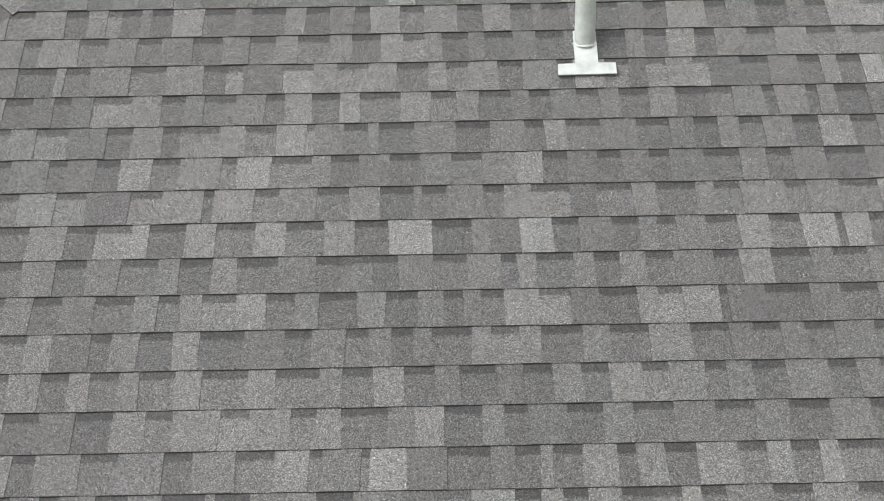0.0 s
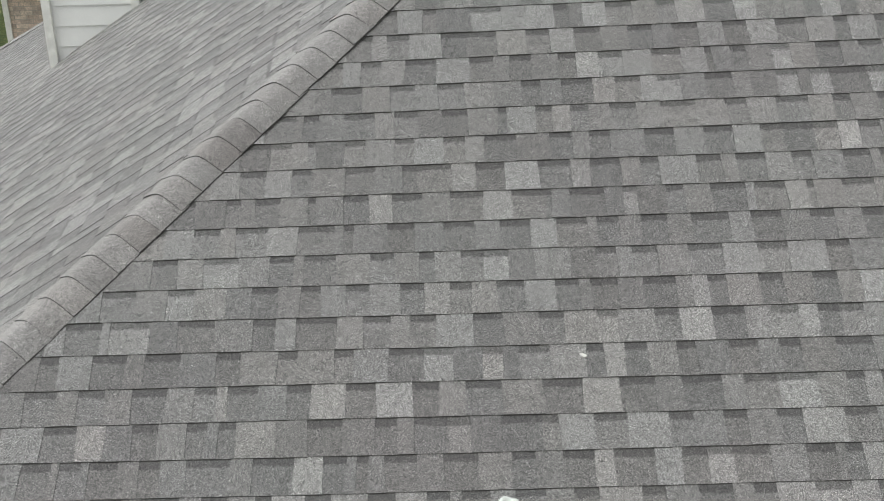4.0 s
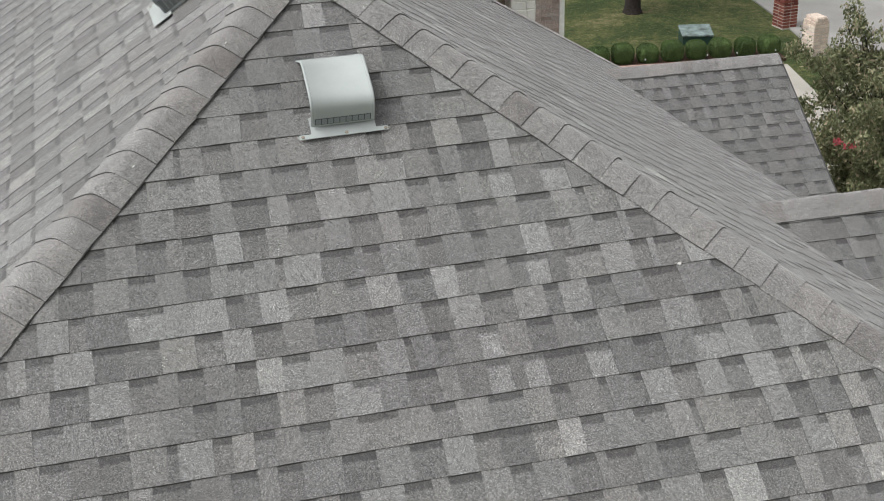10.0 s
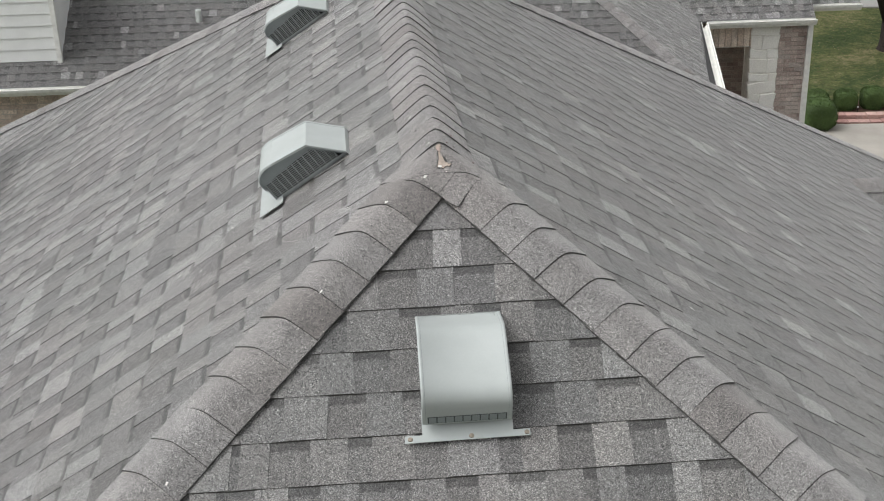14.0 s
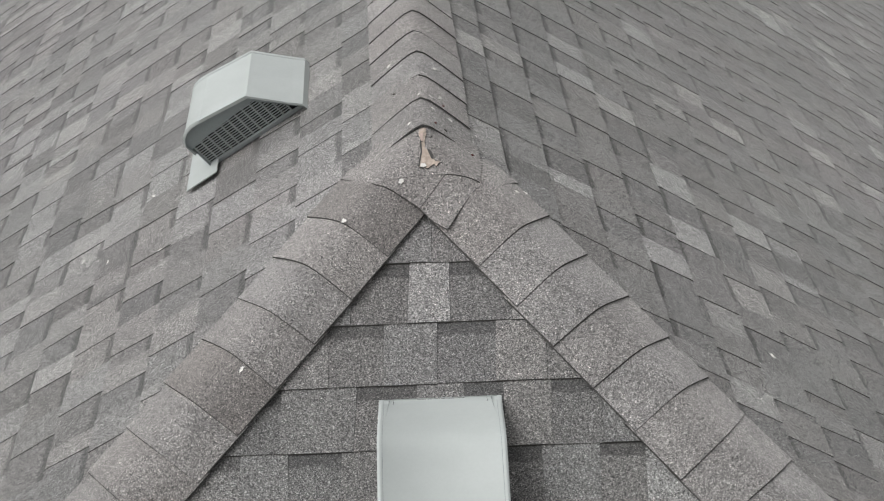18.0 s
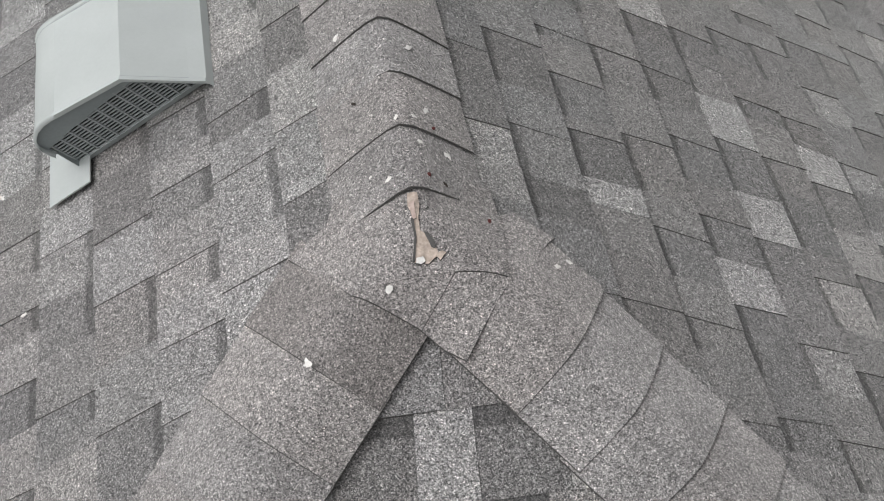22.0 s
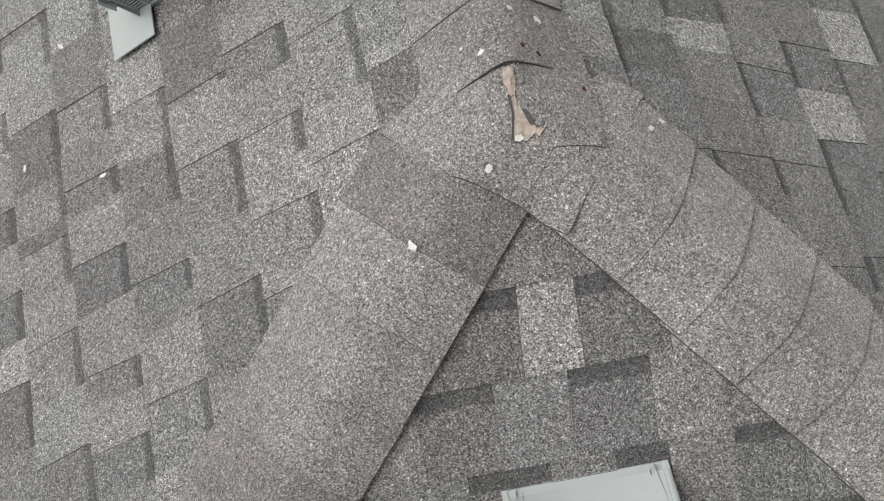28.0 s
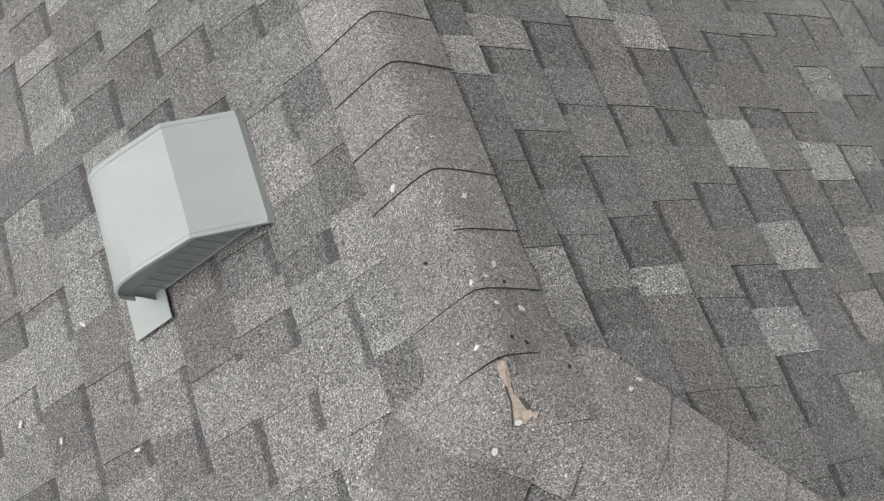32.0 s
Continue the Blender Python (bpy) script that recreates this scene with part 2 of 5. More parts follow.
class Slope:
    """A roof plane z = z0 + g . (xy - o): s runs along the courses, v down the slope."""

    def __init__(self, o, gx, gy):
        g2 = gx * gx + gy * gy
        self.o = Vector(o)
        self.n = Vector((-gx, -gy, 1)).normalized()
        self.up = Vector((gx, gy, g2)).normalized()
        self.a = self.up.cross(self.n).normalized()
        self.gx, self.gy = gx, gy

    def at(self, s, v, h=0.0):
        return self.o + self.a * s - self.up * v + self.n * h

    def sv(self, p):
        d = Vector(p) - self.o
        return d.dot(self.a), -d.dot(self.up)

    def z(self, x, y):
        return self.o.z + self.gx * (x - self.o.x) + self.gy * (y - self.o.y)

    def place(self, s, v, h=0.0):
        """A frame with x along the course, y up the slope, z out of it."""
        m = Matrix((self.a, self.up, self.n)).transposed().to_4x4()
        m.translation = self.at(s, v, h)
        return m


FRONT = Slope((0, 0, 0), 0, TF)
FIELD = Slope((0, 0, -0.020), 0, 0.6556)     # the hip end's shingles, set below its caps to fit the camera's view
LEFT = Slope((0, 0, 0), TL, -TL * SK)
RIGHT = Slope((0, 0, 0), -TR, TR * SK)
END = Vector((SK * RIDGE, RIDGE, 0))
BACK = Slope(END, 0.031, -TB)


def meet(a, b, z):
    """The point at height z on both slopes."""
    m = np.array([[a.gx, a.gy], [b.gx, b.gy]])
    r = np.array([z - a.o.z + a.gx * a.o.x + a.gy * a.o.y, z - b.o.z + b.gx * b.o.x + b.gy * b.o.y])
    x, y = np.linalg.solve(m, r)
    return Vector((x, y, z))


C_FL, C_FR, C_BL, C_BR = meet(FRONT, LEFT, EAVE), meet(FRONT, RIGHT, EAVE), meet(BACK, LEFT, EAVE), meet(BACK, RIGHT, EAVE)


def reach(poly, v):
    """How far a convex outline in (s, v) reaches to both sides at v."""
    hits = []
    for (s0, v0), (s1, v1) in zip(poly, poly[1:] + poly[:1]):
        if (v0 - v) * (v1 - v) <= 0 and abs(v1 - v0) > 1e-9:
            hits.append(s0 + (s1 - s0) * (v - v0) / (v1 - v0))
    return (min(hits), max(hits)) if len(hits) > 1 else None


def lay_shingles(slope, corners, parent, seed, single=0, focus=None, first=0.0, tones=(0.0, 1.0, 0.0), known=None, marks=(), gap=0.0008, expose=EXPOSE, lean=0.0, shade=1.12):
    """Courses of laminated shingles over a convex outline: raised overlay teeth and lower slots between them.
    The pieces nearest to focus are objects, the rest is one joined part. tones: range of tone and share of pale pieces;
    lean: how far the upper courses climb to one side; shade: how deep the dark band of the slots is;
    marks: (course, from, to, raised, tone) of single pieces; known: for some courses the joints of their middle pieces and whether the first one is raised."""
    rng = random.Random(seed)
    poly = [slope.sv(c) for c in corners]
    vmin, vmax = min(v for _, v in poly), max(v for _, v in poly)
    pieces = []
    row, v0 = 0, vmin + first
    while v0 < vmax - 0.01:
        v1 = min(v0 + expose, vmax)
        lo, hi = reach(poly, max(v0, vmin + 1e-4)), reach(poly, v1 - 1e-4)
        if lo and hi:
            (l0, h0), (l1, h1) = lo, hi
            s, tooth = min(l0, l1) - rng.uniform(0, 0.2), rng.random() < 0.5
            wave, bend = rng.uniform(0, 6.3), 0.0
            joints, set_tones, before = [], [], 0.0
            ahead = sorted(m[1:] for m in marks if m[0] == row)
            if known and row in known:
                joints, tooth, set_tones = known[row]
                joints, set_tones = list(joints), list(set_tones)
                s = joints[0] - 0.13 * math.ceil((joints[0] - min(l0, l1)) / 0.13)
                tooth = tooth if round((joints[0] - s) / 0.13) % 2 == 0 else not tooth
            while s < max(h0, h1):
                w = rng.choice((0.07, 0.085, 0.095, 0.105, 0.115, 0.125, 0.14)) + rng.uniform(-0.012, 0.012)
                if rng.random() < 0.05:
                    w = rng.uniform(0.025, 0.045)
                if joints:
                    w = 0.13
                    if s > joints[0] - 0.01:
                        joints.pop(0)
                        w = joints[0] - s if joints else w
                for _ in range(8):
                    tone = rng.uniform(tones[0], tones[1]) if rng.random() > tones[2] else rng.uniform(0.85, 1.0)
                    value = 0.158 + 0.12 * tone if tooth else 0.13 + 0.09 * tone
                    if abs(value - before) > 0.042 * (tones[1] - tones[0]):
                        break
                before = value
                if set_tones and joints and w != 0.13:
                    tone = set_tones.pop(0)
                while ahead and ahead[0][0] < s - 0.02:
                    ahead.pop(0)
                if ahead and s > ahead[0][0] - 0.005:
                    _, end, tooth, tone = ahead.pop(0)
                    w = end - s
                elif ahead and s + w > ahead[0][0] - 0.045:
                    w = ahead[0][0] - s
                e, turn = s + w, rng.uniform(-0.008, 0.008) if w > 0.06 else bend
                under = 0.0 if tooth else 0.010     # slots run on under the teeth beside them
                a0, b0 = min(max(s + bend - under, l0), h0), min(max(e + turn + under, l0), h0)
                a1, b1 = min(max(s - under, l1), h1), min(max(e + under, l1), h1)
                if b0 - a0 > 0.002 or b1 - a1 > 0.002:
                    base = 0.0028 if tooth else 0.0008
                    lift = 0.0028 + rng.uniform(0, 0.0012)
                    dip = 0.0015 * math.sin(s * 2.1 + wave) + rng.uniform(-0.0008, 0.0008)
                    pieces.append((a0, b0, a1, b1, max(v0, vmin), v1 + dip, base, base + lift, tooth, tone))
                s, bend = e, turn
                tooth = not tooth if joints or rng.random() < 0.965 else tooth
        row, v0 = row + 1, v1

    def solid(p):
        a0, b0, a1, b1, t, b, h0, h1, tooth, tone = p
        if tooth and b0 - a0 > 0.06 and b1 - a1 > 0.06:
            b0, b1 = b0 - gap, b1 - gap
        else:
            b0, b1 = b0 + 0.002, b1 + 0.002
        tuck, cut = 0.02, 0.0016 if tooth else 0.0008     # dark cut edge, flared past the granules to stand for shadow lines too
        down = lean * max(0.0, min(1.0, (3.2 - t) / 1.2))
        at = lambda q, w, h: slope.at(q, w + down * q, h)
        v = [at(a0, t - tuck, h0 - 0.002), at(b0, t - tuck, h0 - 0.002), at(b1, b, h1), at(a1, b, h1),
             at(a0 - cut, t - tuck, -0.004), at(b0 + cut, t - tuck, -0.004), at(b1 + cut, b + cut, -0.001), at(a1 - cut, b + cut, -0.001)]
        return v

    faces = [(0, 3, 2, 1), (3, 7, 6, 2), (0, 4, 7, 3), (1, 2, 6, 5)]

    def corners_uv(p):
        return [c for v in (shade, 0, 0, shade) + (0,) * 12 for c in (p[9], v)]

    mats = (M_TOOTH, M_SLOT, M_EDGE)
    if focus is not None:
        f = slope.sv(focus)
        pieces.sort(key=lambda p: math.hypot((p[0] + p[1]) / 2 - f[0], p[4] - f[1]))
    for p in pieces[:single]:
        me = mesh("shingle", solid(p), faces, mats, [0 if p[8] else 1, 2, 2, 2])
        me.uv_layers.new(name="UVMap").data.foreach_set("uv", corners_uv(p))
        link("shingle", me, parent)
    rest = pieces[single:]
    if rest:
        verts, fs, idx, uv = [], [], [], []
        for n, p in enumerate(rest):
            verts += solid(p)
            fs += [tuple(i + 8 * n for i in f) for f in faces]
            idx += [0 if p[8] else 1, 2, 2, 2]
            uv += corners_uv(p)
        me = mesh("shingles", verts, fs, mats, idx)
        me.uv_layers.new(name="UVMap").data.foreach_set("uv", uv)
        tagged(link("shingles", me, parent, "courses of grey laminated asphalt shingles"), kind="stuff")
    return len(pieces)


def deck(name, slope, corners, parent, label):
    """The boarding under the shingles, 20 mm thick."""
    top = [Vector(c) - slope.n * 0.005 for c in corners]
    low = [Vector(c) - slope.n * 0.03 for c in corners]
    n = len(top)
    faces = [tuple(range(n)), tuple(range(2 * n - 1, n - 1, -1))] + [(i, i + n, (i + 1) % n + n, (i + 1) % n) for i in range(n)]
    return link(name, mesh(name, top + low, faces, [M_DECK]), parent, label)


def toned(me, tone):
    """Store one tone for the whole piece."""
    me.uv_layers.new(name="UVMap").data.foreach_set("uv", [tone, 0.5] * len(me.loops))


def lay_caps(bottom, top, na, nb, parent, seed, half=0.14, step=0.134, rho=0.036, lift=0.007, name="hip_cap", phase=None, soft=0.0, press=(0.014, 0.014), tones=(), span=None, thick=0.0045, proud=0.0016, rise=0.0055, later=None, loose=0.8):
    """Bent cap shingles along a hip or ridge, each upper one over the one below."""
    rng = random.Random(seed)
    bottom, top = Vector(bottom), Vector(top)
    along = (top - bottom).normalized()
    bis = (na + nb).normalized()
    bis = (bis - along * bis.dot(along)).normalized()
    side = along.cross(bis).normalized()
    tilt = math.tan(math.acos(min(1.0, na.dot(nb))) / 2)
    variants = []
    across = 13
    span = span or (half, half)
    for _ in range(4):
        verts, faces, idx = [], [], []
        length = step + 0.03
        us = (0.0, 0.35 * length, length)
        bulge, skew = rng.uniform(-0.004, 0.004), rng.uniform(-0.006, 0.006)
        for layer in (0.0, -thick):
            for u in us:
                for i in range(across):
                    w = -span[0] + (span[0] + span[1]) * i / (across - 1)
                    if soft:
                        drop = soft * math.log(2 * math.cosh(w * tilt / soft))
                    else:
                        drop = (math.sqrt(w * w + rho * rho) - rho) * tilt - rho * 0.10
                    h = lift + rise * (1 - u / length) - drop - press[w > 0] * (abs(w) / span[w > 0]) ** 1.5 + layer
                    uu = u + (skew * w / half if u == 0 else 0) + (bulge * (1 - (w / half) ** 2) if u == 0 else 0)
                    if layer and u == 0:
                        uu -= proud     # dark cut edge pushed past the granules, standing in for the contact shadow
                    verts.append((w / math.sqrt(1 + 0.3 * tilt * tilt), uu, h))
        na_, nu = across, len(us)
        verts += verts[:across * nu]
        for r in range(nu - 1):
            for i in range(na_ - 1):
                faces.append((r * na_ + i, r * na_ + i + 1, (r + 1) * na_ + i + 1, (r + 1) * na_ + i))
                idx.append(0)
        o, e = na_ * nu, 2 * na_ * nu
        for i in range(na_ - 1):
            faces.append((i + e, i + o, i + 1 + o, i + 1 + e))
            idx.append(1)
        for r in range(nu - 1):
            for i in (0, na_ - 1):
                q = (r * na_ + i + e, (r + 1) * na_ + i + e, (r + 1) * na_ + i + o, r * na_ + i + o)
                faces.append(q if i == 0 else q[::-1])
                idx.append(1)
        me = mesh(name, verts, faces, [M_CAP, M_EDGE], idx)
        me.polygons.foreach_set("use_smooth", [j == 0 for j in idx])
        variants.append(me)
    frame3 = Matrix((side, along, bis)).transposed().to_4x4()
    total = (top - bottom).length
    n = int(total / step) + 3 if later else int(total / step)
    for i in range(n, -1, -1):
        u = (n - i) * step if phase is None else total - phase - min(i, later[0]) * step - max(0, i - later[0]) * later[1]
        if u < -0.02:
            continue
        m = Matrix.Translation(bottom + along * u + side * rng.uniform(-0.003, 0.003)) @ frame3 @ pose(0, 0, rng.uniform(-0.001, 0.001), 0, rng.uniform(-loose, loose), rng.uniform(-0.9, 0.9))
        shape = variants[rng.randrange(4)].copy()
        order = n - i if phase is None else i
        tone = tones[order] if order < len(tones) else rng.uniform(0.4, 0.85) if rng.random() < 0.85 else rng.uniform(0.05, 0.3)
        toned(shape, tone)
        link(name, shape, parent, m=m)


# ---- the house and its roof ----
house = thing("house", "one-storey brick house under a grey laminated shingle hip roof", "house")
A0 = Vector((0, 0, 0))
# pale (and a few dark) shingle pieces beside the ridge end
FRONT_PALE = ((9, 0.596, 0.686, False), (9, 0.808, 0.921, False), (10, -0.543, -0.441, True), (11, 0.659, 0.768, True), (12, -0.653, -0.525, True), (12, -0.402, -0.301, True), (12, 0.635, 0.731, False),
              (14, 0.39, 0.472, False), (15, -0.115, -0.019, False), (15, 0.531, 0.627, False), (15, 0.769, 0.883, False), (15, 1.213, 1.342, False), (16, 1.386, 1.504, True), (21, -1.968, -1.832, False),
              (21, -0.872, -0.786, False), (22, -2.102, -1.999, False), (22, 0.555, 0.654, True), (24, -1.13, -1.008, False), (25, 0.188, 0.322, False), (33, -2.125, -2.006, True), (35, -2.59, -2.475, False), (35, -1.124, -1.01, True), (37, -0.674, -0.591, False))
LEFT_PALE = ((2, -0.290, -0.143, False, 0.89), (4, -0.309, -0.183, True, 0.89), (4, -0.472, -0.324, True, 0.2), (6, -0.457, -0.361, False, 0.87), (6, -0.215, -0.116, True, 0.86), (6, 0.161, 0.249, True, 0.87),
             (7, -0.343, -0.232, False, 0.86), (7, -0.095, 0.0, True, 0.87), (5, 0.091, 0.207, True, 0.87), (3, -0.013, 0.098, False, 0.88), (8, -0.241, -0.133, True, 0.85),
             (9, -1.737, -1.605, True, 0.9), (7, -1.498, -1.356, True, 0.86), (9, -1.395, -1.234, False, 0.86), (7, -1.239, -1.106, False, 0.86), (8, -1.076, -0.987, True, 0.88), (10, -1.194, -1.04, True, 0.9), (8, -0.899, -0.779, False, 0.86))
RIGHT_PALE = ((5, 0.0, 0.104, True, 0.95), (6, 0.197, 0.32, True, 0.97), (6, 0.459, 0.598, True, 0.97), (1, 0.083, 0.168, True, 0.85), (6, -0.156, -0.052, False, 0.9), (2, 0.172, 0.283, False, 0.75), (4, 0.860, 0.955, True, 0.95), (4, 1.057, 1.155, True, 0.9))
TIP = FIELD.o
front = deck("roof_slope", FIELD, [TIP, C_FL, C_FR], house, "hip-end slope of weathered grey shingles")
left = deck("roof_slope", LEFT, [A0, END, C_BL, C_FL], house, "slope of weathered grey shingles with box vents")
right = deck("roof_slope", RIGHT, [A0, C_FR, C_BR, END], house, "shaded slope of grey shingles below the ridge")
back = deck("roof_slope", BACK, [END, C_BR, C_BL], house, "far slope of grey shingles")
lay_shingles(FIELD, [TIP, C_FL, C_FR], front, 11, 300, (0, -0.7, -0.5), tones=(0.08, 0.92, 0.05), first=0.007, gap=0.0006, expose=0.142, lean=-0.022, marks=[(*m, 0.96) for m in FRONT_PALE], known={
    1: ((-0.15, 0.012, 0.2), True, (0.6, 0.7)), 2: ((-0.17, -0.043, 0.052, 0.19), False, (0.35, 0.97, 0.4)),
    3: ((-0.215, -0.095, 0.021, 0.15, 0.262), False, (0.5, 0.6, 0.45, 0.8)), 4: ((-0.318, -0.16, -0.025, 0.085, 0.168, 0.267, 0.377), True, (0.55, 0.5, 0.4, 0.45, 0.65, 0.4)),
    5: ((-0.401, -0.293, -0.188, -0.09, 0.06, 0.12, 0.246, 0.364, 0.461), True, (0.6, 0.45, 0.35, 0.4, 0.5, 0.2, 0.6, 0.5)),
    6: ((-0.38, -0.262, -0.146, -0.02, 0.15, 0.302, 0.435), False, (0.5, 0.6, 0.7, 0.5, 0.3, 0.45))})
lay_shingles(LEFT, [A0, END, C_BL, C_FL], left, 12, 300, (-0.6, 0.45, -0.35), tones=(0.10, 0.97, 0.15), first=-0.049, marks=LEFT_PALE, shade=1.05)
# darker tone range: this slope's shade is partly put into its shingle colour
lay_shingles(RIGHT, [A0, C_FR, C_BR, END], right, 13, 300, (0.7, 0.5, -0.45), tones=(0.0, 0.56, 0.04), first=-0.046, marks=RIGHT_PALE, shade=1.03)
lay_shingles(BACK, [END, C_BR, C_BL], back, 14)
TONES = {21: (0.12, 0.72, 0.45, 0.40, 0.14, 0.55, 0.5, 0.55), 22: (0.65, 0.75, 0.6, 0.55, 0.6, 0.55, 0.62, 0.66, 0.1, 0.55, 0.66, 0.6)}
for corner, na, nb, seed, tip, step, phase, press, span, later in ((C_FL, LEFT.n, FRONT.n, 21, A0, 0.1287, 0.283, (0.019, 0.021), (0.172, 0.113), (9, 0.1197)), (C_FR, FRONT.n, RIGHT.n, 22, A0, 0.1284, 0.311, (0.026, 0.019), (0.113, 0.176), (7, 0.1304)), (C_BL, BACK.n, LEFT.n, 23, END, 0.134, None, (0.014, 0.014), (0.14, 0.14), None), (C_BR, RIGHT.n, BACK.n, 24, END, 0.134, None, (0.014, 0.014), (0.14, 0.14), None)):
    row = thing("hip", "row of bent cap shingles along a hip", "")
    row.parent = house
    lay_caps(corner, tip, na, nb, row, seed, step=step, phase=phase, tones=TONES.get(seed, ()), press=press, span=span, later=later)
row = thing("ridge", "row of bent cap shingles along the ridge", "")
row.parent = house
lay_caps(Vector((SK * 0.030, 0.030, 0)), END, LEFT.n, RIGHT.n, row, 25, step=0.126, thick=0.0040, proud=0.0008, rise=0.0050, name="ridge_cap", soft=0.011, lift=0.0292, span=(0.131, 0.127), press=(0.016, 0.016), tones=(0.3, 0.5, 0.6, 0.4), loose=0.15)


# ---- roof vents ----
LOW_BACK = [(-0.008, 0.020), (0.015, 0.042), (0.117, 0.130)]     # the sloping back, short or long
LONG_BACK = [(-0.024, -0.002), (-0.015, 0.009), (0.064, 0.098), (0.084, 0.1190), (0.106, 0.1298), (0.122, 0.1322)]
NOSE = [(0.226, 0.1425), (0.238, 0.1436), (0.258, 0.1450), (0.276, 0.1458), (0.296, 0.1446), (0.313, 0.1400), (0.329, 0.1300), (0.339, 0.117), (0.3445, 0.102), (0.3475, 0.086), (0.3500, 0.070), (0.3525, 0.050), (0.3545, 0.030)]

BLUNT = [(0.268, 0.1461), (0.280, 0.1474), (0.300, 0.1472), (0.320, 0.1420), (0.337, 0.1310), (0.347, 0.117), (0.352, 0.102), (0.3505, 0.086), (0.346, 0.070)]     # a nose that stops above the flange


def under(v, profile):
    for (v0, h0), (v1, h1) in zip(profile, profile[1:]):
        if v0 <= v <= v1:
            return h0 + (h1 - h0) * (v - v0) / (v1 - v0)
    return 0.088


def bar(bm, p, q, wide, deep, out):
    """A thin flat bar from p to q."""
    p, q, out = Vector(p), Vector(q), Vector(out).normalized()
    d = (q - p).normalized()
    s = d.cross(out).normalized() * wide / 2
    vs = [bm.verts.new(c) for c in (p - s, p + s, q + s, q - s, p - s - out * deep, p + s - out * deep, q + s - out * deep, q - s - out * deep)]
    for f in ((0, 1, 2, 3), (4, 7, 6, 5), (0, 4, 5, 1), (1, 5, 6, 2), (2, 6, 7, 3), (3, 7, 4, 0)):
        bm.faces.new([vs[i] for i in f])


def box_vent(m, label, arms=0.053, neck=0.360, wide=0.270, nails=3, near=0.0, short=0.0, back=LOW_BACK, nose=BLUNT):
    """A slant-back box vent: folded hood, louvred sides, painted front slots, flange under the shingles above."""
    t = thing("roof_vent", label, "roof vent", m, "vents on the roof")
    w = wide / 2
    profile = [(v - short if v > 0.05 else v, h) for v, h in back + nose]
    skirt = nose is NOSE
    end = 0.352 - short
    # hood: one folded sheet with a raised hem along both sides
    bm = bmesh.new()
    rows = []
    for v, h in profile:
        rows.append([bm.verts.new((x, -v, h + d)) for x, d in ((-w - 0.002, -0.006), (-w - 0.002, 0.003), (-w + 0.006, 0.003), (-w + 0.009, 0), (w - 0.009, 0), (w - 0.006, 0.003), (w + 0.002, 0.003), (w + 0.002, -0.006))])
    for a, b in zip(rows, rows[1:]):
        for i in range(7):
            bm.faces.new((a[i], b[i], b[i + 1], a[i + 1]))
    low = [bm.verts.new((c.co.x, c.co.y, c.co.z - 0.004)) for c in rows[-1]]
    for i in range(7):
        bm.faces.new((rows[-1][i], low[i], low[i + 1], rows[-1][i + 1]))
    low = [bm.verts.new((c.co.x, c.co.y + 0.002, 0.0)) for c in rows[0]]
    for i in range(7):
        bm.faces.new((rows[0][i + 1], low[i + 1], low[i], rows[0][i]))
    bmesh.ops.recalc_face_normals(bm, faces=bm.faces)
    hood = part("hood", bm, M_VENT, t)
    for p in hood.data.polygons:
        p.use_smooth = p.center.z > 0.031 and (skirt or -end <= p.center.y < -0.268 + short)
    for sgn in (-1, 1):
        bm = bmesh.new()
        for (va, ha), (vb, hb) in zip(profile[1:-1], profile[2:-1]):
            bar(bm, (sgn * (w - 0.0085), -va, ha + 0.0006), (sgn * (w - 0.0085), -vb, hb + 0.0006), 0.0016, 0.0012, (0, 0, 1) if va < 0.3 else (0, -1, 0.3))
        part("seam", bm, M_VENTSHADE, t, "dark seam along the hem")
    # row of small tabs along the nose's lower edge, slot shade painted behind
    for i in range(9 if skirt else 0):
        x0, x1 = -w + 0.016 + (wide - 0.032) * i / 9, -w + 0.016 + (wide - 0.032) * (i + 1) / 9
        tab = bmesh.new()
        bar(tab, (x0 + 0.0018, -end - 0.0016, 0.0515), (x1 - 0.0018, -end - 0.0016, 0.0515), 0.0290, 0.002, (0, -1, 0.11))
        part("slot_tab", tab, M_VENTSHADE, t, "tab between two slots, painted darker for its shade")
    if skirt:
        # solid dark bar: the shade in the slots is put into its colour
        bm = bmesh.new()
        bar(bm, (-w + 0.014, -end - 0.0008, 0.0515), (w - 0.014, -end - 0.0008, 0.0515), 0.0345, 0.003, (0, -1, 0.11))
        part("slot_strip", bm, M_SEAM, t, "dark strip along the nose, painted as the shade in slots")
    # louvred sides, leaning in towards the roof
    for sgn in (-1, 1):
        def lid(v):
            return max(0.012, min(under(v, profile) - 0.024, 0.112 - 0.13 * max(0.0, v - 0.117)))

        def spot(v, h, out=0.0):
            return (sgn * (w - 0.003 - 0.018 * (1 - h / 0.15) + out), -v, h)
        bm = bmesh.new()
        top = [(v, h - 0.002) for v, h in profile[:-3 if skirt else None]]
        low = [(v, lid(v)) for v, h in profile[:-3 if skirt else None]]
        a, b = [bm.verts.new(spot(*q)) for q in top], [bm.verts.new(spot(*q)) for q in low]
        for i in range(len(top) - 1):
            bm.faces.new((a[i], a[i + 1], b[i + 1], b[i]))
        # the shade on this side is put into the panel's colour
        panel = part("side_panel", bm, M_VENTSHADE, t, "side panel painted darker grey for its shade")
        # flat near-black sheet: the shade inside the vent is put into its colour
        bm = bmesh.new()
